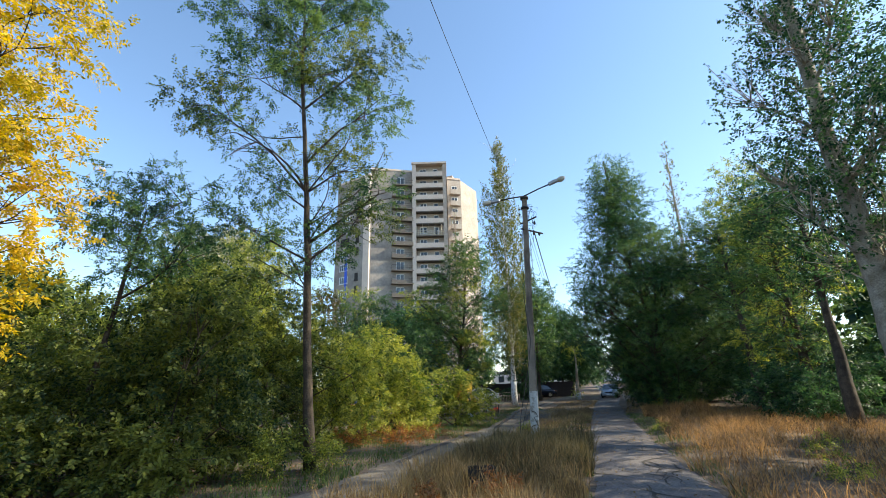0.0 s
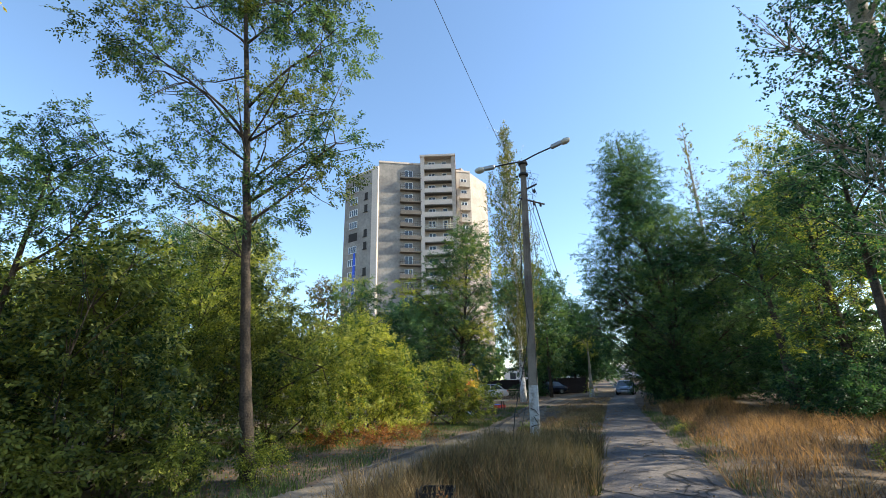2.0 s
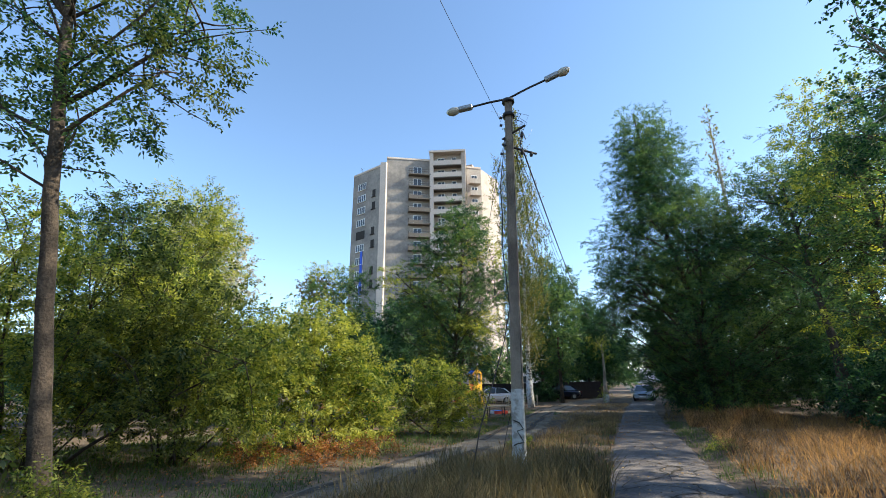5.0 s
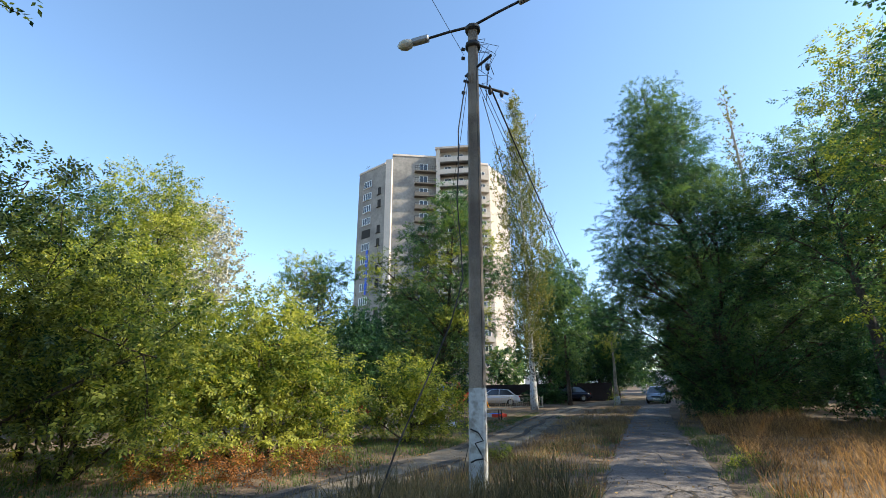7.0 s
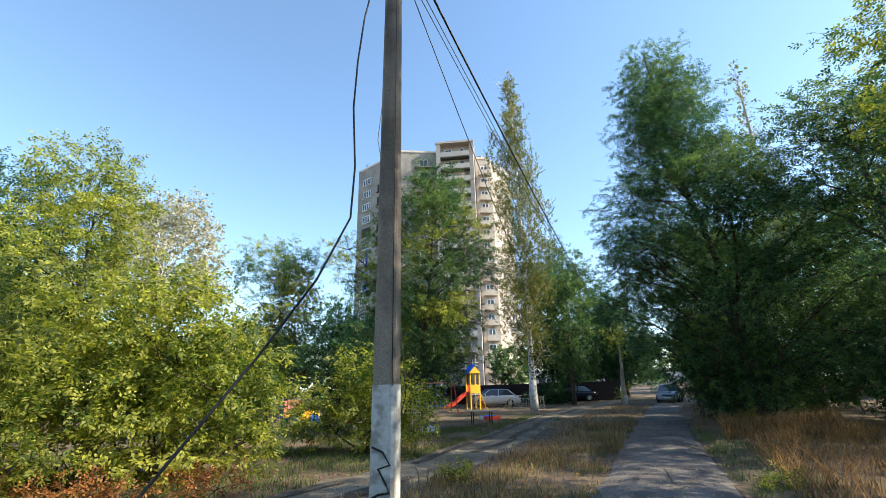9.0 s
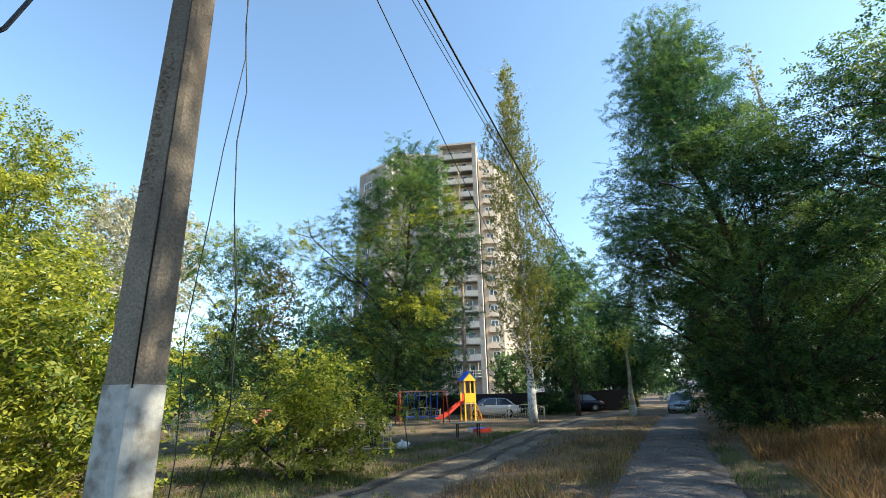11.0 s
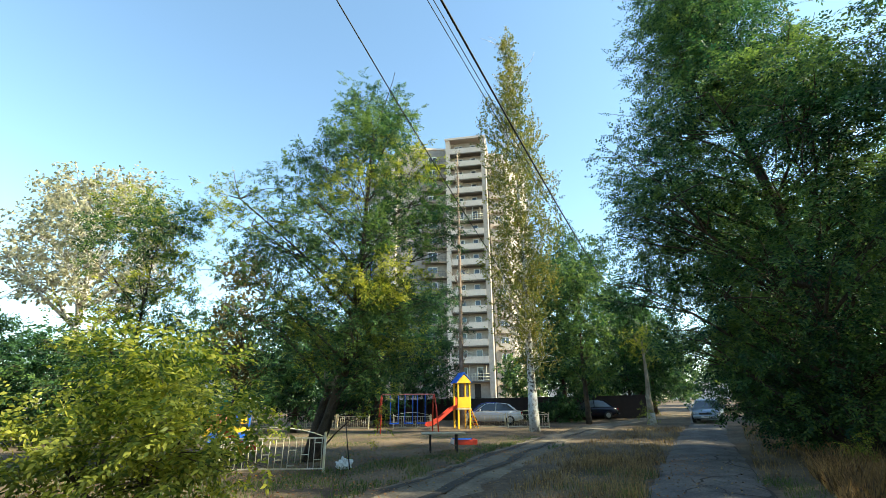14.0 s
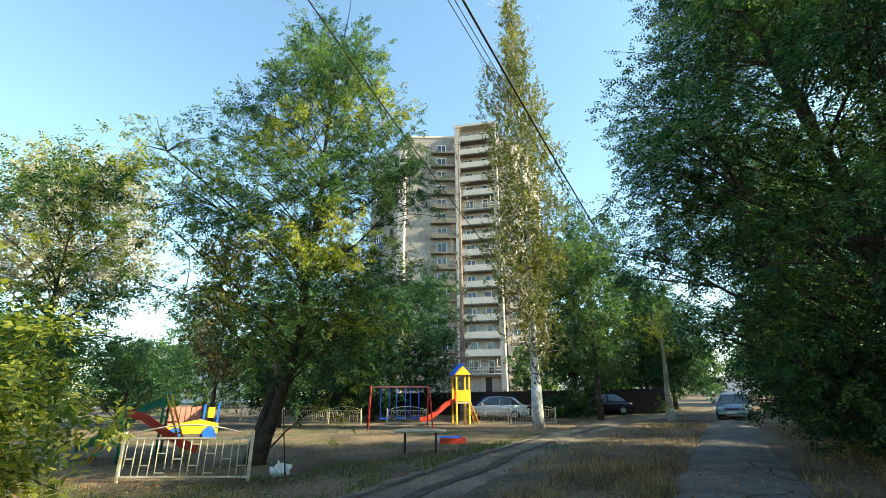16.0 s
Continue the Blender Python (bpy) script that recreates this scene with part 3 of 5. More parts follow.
# sunlit bush
tree((-8.9, 16.2), None, [(0, 0, 1.6, 1.8, 1.6, 1.3), (1.2, 0.6, 1.2, 1.0, 1.0, 0.8), (-1.6, -0.8, 1.7, 1.5, 1.4, 1.3), (0.1, 0, 2.8, 1.5, 1.4, 0.9), (-1.3, -0.3, 3.1, 1.3, 1.2, 0.9), (1.2, 0.4, 2.1, 1.1, 1.0, 0.8), (0.9, -0.6, 0.7, 1.2, 0.9, 0.6), (-0.4, 0.2, 3.8, 0.9, 0.9, 0.6), (1.6, 0.8, 0.7, 0.6, 0.6, 0.4), (-2.6, -1.0, 1.5, 1.0, 1.0, 1.0)],
     LEAF_LIGHT, BARK, 23, density=1.3, gap=0.2, r0=0.05, leaflets=7, leaf_len=0.24, size=0.1, label="sunlit light green bush beside the track", name="bush", category="bush")
# trees behind it
tree((-17.4, 17.6), [(0, 0, 2.5), (0.2, 0, 5), (0.1, 0, 8)], crown(8, 2.2, 10.2, 2.9, 20, 0.36), LEAF_LIGHT, BARK, 24, density=0.8, gap=0.2, r0=0.14, leaflets=5, leaf_len=0.24, size=0.12, label="yellow-green robinia behind the bushes", name="robinia_tree")
tree((-21.5, 16.5), [(0, 0, 2.5), (0.2, 0, 5), (0.1, 0, 8)], crown(9, 1.6, 10.2, 3.2, 20, 0.36), LEAF_ROBINIA, BARK, 25, density=0.7, gap=0.25, r0=0.14, leaflets=5, leaf_len=0.24, size=0.12, label="green robinia behind the bushes", name="robinia_tree")
tree((-14.2, 13.6), [(0, 0, 1.5), (0.2, 0, 3)], crown(10, 1.0, 5.6, 2.3, 12, 0.42), LEAF_LIGHT, BARK, 28, density=0.9, gap=0.15, r0=0.1, leaflets=5, leaf_len=0.22, size=0.11, label="yellow-green young robinia behind the bushes", name="robinia_tree")
# small brownish tree
tree((-23.1, 32.9), [(0, 0, 3), (0, 0, 8.5)], crown(11, 3.0, 10.6, 1.9, 18, 0.4), LEAF_BROWN, BARK, 29, density=1.2, per=7, leaflets=1, size=0.2, width=0.36, gap=0.2, r0=0.12, label="narrow dull brown-green tree behind the playground", name="small_tree")
# young robinia by the fence
tree((-7.15, 20.5), [(0.1, 0, 0.8), (0.2, 0.1, 1.5)], [(0, 0, 1.2, 1.0, 1.0, 0.6), (1.0, 0.2, 1.3, 0.9, 0.9, 0.5), (-0.9, -0.2, 1.4, 1.0, 0.9, 0.6), (0.1, 0, 2.1, 0.9, 0.9, 0.45), (0.6, 0.1, 0.7, 0.8, 0.8, 0.4), (-1.2, -0.6, 0.9, 0.8, 0.7, 0.5)],
     LEAF_LIGHT, BARK, 26, density=1.5, gap=0.2, r0=0.05, leaflets=7, leaf_len=0.26, size=0.1, layer=0.4, label="young bright green robinia shoot beside the fence", name="young_robinia", category="tree")
# robinia behind the fence
tree((-13.4, 22.7), [(0.1, 0, 1.6), (0.0, 0.2, 3.4), (0.2, 0.1, 5.6)], crown(33, 1.6, 7.4, 2.1, 26, 0.36, 0.4), LEAF_ROBINIA, BARK, 34, density=1.0, gap=0.28, r0=0.09, leaflets=7, leaf_len=0.24, size=0.09, layer=0.4, second=LEAF_LIGHT, label="airy green robinia behind the low fence", name="robinia_tree")
# robinia in the playground
axis = [(0, 0, 0), (0.5, 0.05, 1.3), (1.05, 0.0, 2.6), (1.4, -0.15, 4.3), (1.75, -0.3, 6.5), (2.0, -0.42, 9.9)]
playground_tree = tree((-9.8, 26.2), axis[1:],
     crown_profile(14, [(2.4, 1.8), (4.0, 2.7), (6.0, 2.9), (7.5, 2.4), (9.0, 1.9), (10.9, 1.1)], 46, 0.85, 0.5, axis) + [(-0.5, -3.0, 7.0, 0.7, 0.7, 0.35), (0.4, -1.9, 7.6, 0.9, 0.9, 0.45), (0.7, -1.4, 8.5, 0.9, 0.9, 0.5), (-0.4, -2.6, 6.3, 0.9, 0.9, 0.45), (0.1, -1.9, 5.8, 1.0, 1.0, 0.5), (0.0, -2.6, 4.9, 1.0, 1.0, 0.45), (1.0, 1.5, 1.5, 0.45, 0.45, 0.55), (2.4, 1.6, 7.2, 0.8, 0.8, 0.35), (2.4, 1.2, 4.6, 1.1, 1.1, 0.5), (2.2, 0.9, 3.2, 1.1, 1.1, 0.5), (0.2, -2.4, 3.6, 1.0, 1.0, 0.45)],
     LEAF_ROBINIA, BARK, 31, density=1.3, gap=0.2, r0=0.17, leaflets=7, size=0.08, bare=8, thick=0.7, layer=0.6, label="leaning robinia with an airy crown on the playground", name="robinia_tree", second=LEAF_LIGHT)
for pts, r, mat, note in (([(-0.12, -0.1, 0), (0.0, 0.05, 1.0), (0.2, 0.26, 2.05)], [0.16, 0.12, 0.1], BARK, ""), ([(0.19, 0.25, 2.0), (0.12, 0.17, 2.28), (0.1, 0.15, 2.5)], [0.09, 0.07, 0.05], BARK_GREY, "pale torn stub"), ([(0.21, 0.27, 2.0), (0.33, 0.4, 2.3), (0.4, 0.47, 2.5)], [0.08, 0.06, 0.04], BARK_GREY, "pale torn stub")):
    tube("cut_limb", pts, r, mat, playground_tree, note, 8)
# poplars
tree((-8.8, 40.2), [(0, 0, 4), (0.1, 0, 9), (0, 0.1, 16), (0, 0, 25)], poplar_lobes(2, 3.5, 26.0, 2.3, 46) + [(-1.6, -0.8, 18.5, 0.5, 0.5, 1.6), (-1.5, -0.7, 20.4, 0.3, 0.3, 1.0)], LEAF_POPLAR, BARK_WHITE, 41, density=1.0, bare=34, sprig=0.8, per=15, leaflets=1, leaf_len=0.1, size=0.125, width=0.38, up=1.4, gap=0.3, r0=0.23, twigs=12, droop=0.1,
     label="tall Lombardy poplar with pale bark and yellowing leaves", name="poplar", white=1.6)
tree((-15.0, 43.9), [(0, 0, 4), (0, 0, 9), (0, 0, 15), (0, 0, 21)], poplar_lobes(6, 4, 21, 1.1, 20), LEAF_PALE, BARK_TWIG, 42, thick=1.4, density=0.2, sprig=0.7, per=3, leaflets=1, size=0.12, width=0.35, up=1.5, gap=0.3, r0=0.2, twigs=44, label="nearly bare poplar with upright grey twigs", name="poplar")
# pale tree far left
tree((-31.0, 27.5), [(0, 0, 3), (0.4, 0, 5), (0.2, 0.2, 9)], crown(15, 7.5, 15.5, 6.3, 30, 0.24, 0.75, 0.3), LEAF_PALE, BARK_WHITE, 43, density=0.52, sprig=0.7, per=7, leaflets=1, size=0.22, width=0.4, gap=0.4, r0=0.6, twigs=18, thick=2.4, label="wide pale-barked poplar with thin silvery leaves", name="white_poplar")
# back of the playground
# the darkest crowns carry the courtyard's shade in their leaf colour
for i, (x, y, h, r, leaf) in enumerate([(-20.5, 35, 7, 2.8, LEAF_SHADED), (-20.5, 42, 9, 3.5, LEAF_SHADED), (-25, 43, 7, 3.5, LEAF_SHADED), (-20, 47, 11, 3.0, LEAF_SHADED), (-30, 50, 8, 4.5, LEAF_ROBINIA), (-24, 25, 4.5, 2.6, LEAF_SHADED), (-28, 20, 5, 3.0, LEAF_SHADED), (-36, 40, 8, 4.5, LEAF_ROBINIA), (-26, 12, 7, 3.2, LEAF_LIGHT), (-33, 33, 5, 3.5, LEAF_SHADED), (-10.3, 50.5, 12.5, 3.2, LEAF_SHADED), (-6.8, 56, 10, 3.0, LEAF_SHADED), (-7.9, 47.0, 13.2, 2.4, LEAF_ROBINIA), (-5.6, 60, 9, 3.2, LEAF_SHADED), (-20, 8, 6, 3.0, LEAF_BUSH), (-39, 25, 7, 4.5, LEAF_ROBINIA)]):
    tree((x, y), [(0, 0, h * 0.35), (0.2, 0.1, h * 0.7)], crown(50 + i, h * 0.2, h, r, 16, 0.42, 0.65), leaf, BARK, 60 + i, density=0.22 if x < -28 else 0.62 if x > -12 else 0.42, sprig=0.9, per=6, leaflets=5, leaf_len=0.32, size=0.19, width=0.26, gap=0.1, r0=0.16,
         label="robinia closing the courtyard, in a belt mostly darkened for shade", name="robinia_tree", group="trees behind the playground")
# row beside the road: x, y, lowest leaves, height, radius, lobes, taper, lean, leaves
axis = [(0, 0, 0), (-0.4, -0.5, 6), (-1.4, -1.2, 11), (-1.9, -2.0, 17.5)]
tree((3.0, 34.0), axis[1:], crown_profile(80, [(1.2, 3.0), (3.0, 4.6), (5.0, 5.3), (7.0, 5.1), (9.0, 4.3), (11.0, 3.0), (13, 2.3), (15.5, 1.8), (17.4, 0.7)], 88, 1.25, 0.32, axis), LEAF_ROBINIA, BARK, 90, density=1.2, sprig=0.9, per=5, leaflets=9, leaf_len=0.36, size=0.105, width=0.23, gap=0.25, r0=0.24, droop=0.3, layer=0.7,
     label="tall dark green robinia leaning over the road", name="robinia_tree", group="trees along the road", second=LEAF_SHADED)
# Out of view at (10.5, 12.0), (12.5, 5.5): added to shade road and bush
ROW = [(7.3, 29.3, 6.0, 11.2, 3.0, 8, 0.4, (-0.4, 0), LEAF_ROBINIA), (9.9, 31.5, 7.0, 12.6, 3.0, 18, 0.45, (0, 0), LEAF_ROBINIA), (11.0, 38, 4.0, 13.6, 3.0, 16, 0.45, (0, 0), LEAF_SHADED),
       # Hidden at (8.5, 52), (7.0, 61), (11.5, 57): added to shade the yard
       (8.6, 25.4, 2.2, 12.2, 2.9, 20, 0.5, (-0.4, 0), LEAF_ROBINIA), (8.4, 21.2, 5.0, 11.0, 2.2, 12, 0.4, (0, 0), LEAF_SHADED), (3.4, 43, 0.8, 11.5, 3.6, 24, 0.4, (-1.0, 0), LEAF_SHADED), (4.2, 55, 1.5, 13, 3.8, 16, 0.4, (-1.2, 0), LEAF_SHADED), (10.5, 46, 2, 12, 4.0, 14, 0.4, (0, 0), LEAF_SHADED), (11.5, 13.0, 0.6, 5.0, 2.6, 12, 0.35, (0, 0), LEAF_SHADED), (10.5, 12.0, 1.0, 16.5, 3.4, 26, 0.4, (0, 0), LEAF_SHADED), (12.5, 5.5, 1.0, 12.0, 3.6, 22, 0.4, (0, 0), LEAF_SHADED), (8.5, 52, 1.5, 15, 4.2, 20, 0.4, (0, 0), LEAF_SHADED), (7.0, 61, 1.5, 15, 4.5, 20, 0.4, (0, 0), LEAF_SHADED), (11.5, 57, 2, 16, 4.5, 18, 0.4, (0, 0), LEAF_SHADED)]
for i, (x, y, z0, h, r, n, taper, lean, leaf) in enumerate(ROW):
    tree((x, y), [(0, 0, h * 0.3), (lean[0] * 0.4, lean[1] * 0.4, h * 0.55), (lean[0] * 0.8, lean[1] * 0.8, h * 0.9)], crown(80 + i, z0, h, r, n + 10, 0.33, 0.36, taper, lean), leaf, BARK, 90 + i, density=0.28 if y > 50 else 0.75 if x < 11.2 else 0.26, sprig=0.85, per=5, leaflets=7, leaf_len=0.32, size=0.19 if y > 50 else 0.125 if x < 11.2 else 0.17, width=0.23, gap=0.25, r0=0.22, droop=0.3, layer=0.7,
         label="dark green layered robinia in a roadside row filled out with unseen shade trees", name="robinia_tree", group="trees along the road", second=LEAF_LIGHT if i in (1, 3) else None)
tree((7.6, 47.8), [(0, 0, 8), (0, 0, 16), (0, 0, 24)], poplar_lobes(7, 8, 25.2, 1.5, 20), LEAF_POPLAR, BARK_GREY, 101, density=0.4, sprig=0.9, per=6, leaflets=1, size=0.19, width=0.4, up=1.4, gap=0.35, r0=0.3, twigs=14, label="thinning poplar above the roadside trees", name="poplar")
tree((8.5, 16.9), [(-0.1, 0, 3), (-0.2, 0, 6), (-0.3, 0, 10), (-0.2, 0, 17), (-0.1, 0, 22)], poplar_lobes(9, 5, 23, 3.2, 46) + [(0.9, 0.2, 9, 0.9, 0.9, 2.2), (-0.4, -0.8, 8, 0.9, 0.9, 2.0)], LEAF_SHADED, BARK_GREY, 102, thick=1.4, density=0.6, sprig=0.8, per=15, leaflets=1, leaf_len=0.1, size=0.105, width=0.4, up=1.0, gap=0.35, r0=0.5, twigs=22, bare=22, label="old poplar with a thick grey forked trunk", name="poplar")
# distant trees
far = tree((-8, 120), [(0, 0, 3), (0.2, 0.1, 6)], crown(70, 1.2, 10, 4.5, 16, 0.42, 0.65), LEAF_ROBINIA, BARK, 170, density=0.07, sprig=1.1, per=6, leaflets=3, leaf_len=0.5, size=0.55, width=0.32, gap=0.1, r0=0.2, twigs=2,
           label="distant green tree beyond the courtyard", name="distant_tree", group="distant trees")
for i, (x, y, s) in enumerate([(2, 72, 0.9), (5, 88, 1.1), (3.5, 110, 1.0), (-14, 78, 0.6), (-22, 74, 0.7), (-1, 170, 1.2), (-20, 150, 1.2), (-50, 60, 0.9), (-62, 66, 1.0), (-75, 50, 1.0), (-70, 34, 0.9), (-58, 18, 0.9), (-52, 44, 0.8), (-85, 20, 1.1), (-48, 5, 0.9), (16, 60, 1.2), (18, 34, 1.2), (17, 18, 0.9), (20, 75, 1.2), (-62, 100, 1.2), (-11, 64, 0.7), (-40, 130, 1.4), (14, 3, 0.8), (-17, -2, 0.9)]):
    c = copy_thing(far, pose(*plan(x, y), gz(plan(x, y)[1]), 0, 0, 73 * i))
    c.scale = (s, s, s)

# undergrowth at the edge of the road, shade put into its dark leaves
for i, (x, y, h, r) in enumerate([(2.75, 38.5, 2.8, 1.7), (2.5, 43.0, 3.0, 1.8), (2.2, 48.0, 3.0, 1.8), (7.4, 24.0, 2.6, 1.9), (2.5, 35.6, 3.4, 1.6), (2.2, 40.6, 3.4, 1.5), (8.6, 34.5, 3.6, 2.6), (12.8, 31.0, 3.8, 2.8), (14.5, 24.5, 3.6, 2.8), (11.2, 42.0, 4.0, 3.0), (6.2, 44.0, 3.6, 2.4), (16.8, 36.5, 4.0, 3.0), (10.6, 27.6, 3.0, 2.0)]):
    tree((x, y), None, [(0, 0, h * 0.4, r, r, h * 0.4), (-r * 0.3, r * 0.5, h * 0.7, r * 0.7, r * 0.7, h * 0.3), (r * 0.5, -r * 0.3, h * 0.5, r * 0.8, r * 0.8, h * 0.4)], LEAF_SHADED, BARK, 140 + i, density=0.9, sprig=0.5, per=6, leaflets=5, leaf_len=0.24, size=0.12, gap=0.05, r0=0.04, label="dense undergrowth at the edge of the road, its shade painted dark", name="undergrowth_bush", category="bush", group="roadside undergrowth")
# ---- apartment building ----
def wall_prism(name, plan, z0, z1, mat, parent, label=""):
    n = len(plan)
    verts = [(x, y, z0) for x, y in plan] + [(x, y, z1) for x, y in plan]
    faces = [(i, (i + 1) % n, n + (i + 1) % n, n + i) for i in range(n)] + [tuple(range(n - 1, -1, -1)), tuple(range(n, 2 * n))]
    return raw(name, verts, faces, mat, parent, label)


def on_wall(a, b, s, out=0.0):
    """A frame on the wall from a to b: s metres along it, out metres in front of it."""
    d = (Vector(b) - Vector(a)).normalized()
    nrm = Vector((d.y, -d.x))
    p = Vector(a) + d * s + nrm * out
    return Matrix.Translation((p.x, p.y, 0)) @ Matrix.Rotation(math.atan2(d.y, d.x), 4, "Z")


WINDOW_MESH = {}


def window(parent, a, b, s, z, w, h, casements=3, depth=0.1):
    """Frame, sashes and dark pane in front of the wall from a to b."""
    key = (w, h, casements)
    if key not in WINDOW_MESH:
        bm = bmesh.new()
        t = 0.09
        box(bm, -w / 2, -depth, 0, w / 2, 0.02, t)
        box(bm, -w / 2, -depth, h - t, w / 2, 0.02, h)
        for i in range(casements + 1):
            x = -w / 2 + (w - t) * i / casements
            box(bm, x, -depth, t, x + t, 0.02, h - t)
        box(bm, -w / 2 - 0.08, -depth - 0.12, -0.06, w / 2 + 0.08, 0.02, -0.003)
        fr = bpy.data.meshes.new("window_frame")
        bm.to_mesh(fr)
        bm.free()
        fr.materials.append(FRAME_WHITE)
        bm = bmesh.new()
        box(bm, -w / 2 + 0.01, -0.035, 0.01, w / 2 - 0.01, 0.015, h - 0.01)
        pn = bpy.data.meshes.new("pane")
        bm.to_mesh(pn)
        bm.free()
        pn.materials.append(GLASS)
        WINDOW_MESH[key] = fr, pn
    fr, pn = WINDOW_MESH[key]
    o = new("window", fr)
    o.parent = parent
    o.matrix_basis = on_wall(a, b, s) @ Matrix.Translation((0, 0, z))
    p = new("pane", pn)
    p.parent = o


def apartment_building():
    B = thing("apartment_building", -40, 90, 0, 0, "unfinished-looking pale panel tower block with balconies", "building")
    B.matrix_world = pose(-0.95, -1.2, 0) @ Matrix.Scale(1.065, 4)
    g, floors, st = 1.2, 16, 2.8
    L, P0, P0b, R, P1, P2, E1, E2, F = (-55.3, 78.6), (-47.2, 76.9), (-46.0, 77.3), (-38.3, 83.0), (-37.7, 82.0), (-31.3, 84.5), (-31.9, 87.5), (-29.3, 89.5), (-27.9, 97.0)
    top = g + floors * st
    wall_prism("left_wing", [L, P0, (-46.6, 90), (-53, 94)], 0, 46.6, WALL_SHADED, B, "wing with its shade put into the grey wall colour")
    # sunlit pier: its brightness is put into the pale parapet paint
    wall_prism("corner_pier", [P0, P0b, (-45.8, 79.5), (-47.0, 79.4)], 0, 47.6, PARAPET, B)
    wall_prism("middle_wing", [(-46.1, 77.6), R, (-37, 90), (-45, 92)], 0, 48.6, WALL_SHADED, B)
    # loggia tower: piers, back wall, floors
    d = (Vector(P2) - Vector(P1)).normalized()
    nr = Vector((d.y, -d.x))
    def q(s, out):
        v = Vector(P1) + d * s + nr * out
        return (v.x, v.y)
    W = (Vector(P2) - Vector(P1)).length
    wall_prism("loggia_back_wall", [q(0.4, -1.3), q(W - 0.4, -1.3), q(W - 0.4, -9), q(0.4, -9)], 0, 50.0, WALL_PALE, B)
    wall_prism("left_pier", [q(-0.35, 0), q(0.45, 0), q(0.45, -1.4), q(-0.35, -6)], 0, 50.6, PARAPET, B)
    wall_prism("right_pier", [q(W - 0.45, 0), q(W + 0.35, 0), q(W + 0.35, -5), q(W - 0.45, -1.4)], 0, 50.0, WALL_PALE, B)
    wall_prism("tower_roof", [q(-0.5, 0.25), q(W + 0.5, 0.25), q(W + 0.5, -9.2), q(-0.5, -9.2)], 50.0, 50.45, PARAPET, B)
    first = 2.2
    for i in range(17):
        z = first + 2.8 * i
        wall_prism("loggia_floor", [q(0.46, 0.02), q(W - 0.46, 0.02), q(W - 0.46, -1.29), q(0.46, -1.29)], z - 0.2, z, SLAB, B)
        if i == 0:
            continue
        if i in (1, 11):
            runs = [([(*q(0.5, 0), z + h), (*q(W - 0.5, 0), z + h)], 0.04) for h in (0.15, 0.65, 1.1)]
            runs += [([(*q(0.5 + 0.45 * k, 0), z), (*q(0.5 + 0.45 * k, 0), z + (2.5 if k % 3 == 0 else 1.1))], 0.035) for k in range(13)]
            tubes("balcony_grille", runs, FENCE_PAINT, B, "bare steel balcony grille", 4)
        else:
            wall_prism("balcony_parapet", [q(0.46, 0.1), q(W - 0.46, 0.1), q(W - 0.46, -0.02), q(0.46, -0.02)], z + 0.004, z + 1.05, PARAPET, B)
        a, b = q(0.4, -1.3), q(W - 0.4, -1.3)
        window(B, a, b, 1.6, z + 0.75, 1.5, 1.5, 2)
        window(B, a, b, 4.4, z + 0.05, 1.0, 2.2, 1)
    # left wing windows
    for i in range(14):
        z = 46.6 - 3.9 - i * 2.8
        if i == 4:
            # one plain dark box replaces the framed window here
            a = on_wall(L, P0, 2.9)
            bm = bmesh.new()
            box(bm, -1.3, -0.06, -0.1, 1.3, 0.05, 1.7)
            o = part("burnt_window", bm, DARK_VOID, B, "dark box in place of a window")
            o.matrix_basis = a @ Matrix.Translation((0, 0, z))
        else:
            window(B, L, P0, 2.9, z, 2.4, 1.55, 4)
        if i in (1, 2, 4, 5, 7, 8, 10, 11):
            # flat dark box paints the unlit inside of the opening
            bm = bmesh.new()
            box(bm, -0.45, -0.05, 0, 0.45, 0.05, 1.6)
            box(bm, -0.6, -0.25, -0.12, 0.6, 0.05, -0.004)
            o = part("stair_opening", bm, DARK_VOID, B, "stairwell window, its unlit inside painted dark")
            o.matrix_basis = on_wall(L, P0, 6.6) @ Matrix.Translation((0, 0, z + 0.3))
    bm = bmesh.new()
    box(bm, -0.35, -0.16, 0, 0.35, -0.104, 9.2, 0.02)
    o = part("banner", bm, BLUE_CLOTH, B, "bright blue vertical cladding strip")
    o.matrix_basis = on_wall(L, P0, 3.6) @ Matrix.Translation((0, 0, 19.5))
    # balcony column on the middle wing
    Lm = (Vector(R) - Vector((-46.1, 77.6))).length
    A0, A1 = (-46.1, 77.6), R
    for i in range(15):
        z = 48.6 - 3.6 - i * 2.8
        window(B, A0, A1, Lm - 2.9, z + 0.1, 1.7, 1.9, 2)
        bm = bmesh.new()
        box(bm, -2.3, -1.15, -0.24, 2.3, -0.003, 0)
        o = part("balcony_slab", bm, SLAB, B)
        o.matrix_basis = on_wall(A0, A1, Lm - 2.5) @ Matrix.Translation((0, 0, z))
        runs = [([(-2.25, -1.1, h), (2.25, -1.1, h)], 0.03) for h in (0.5, 1.0)] + [([(-2.25, -1.1, h), (-2.25, -0.02, h)], 0.03) for h in (0.5, 1.0)]
        runs += [([(-2.25 + 0.45 * k, -1.1, 0), (-2.25 + 0.45 * k, -1.1, 1.0)], 0.02) for k in range(11)]
        tubes("railing", runs, STEEL_DARK, o, "", 4)
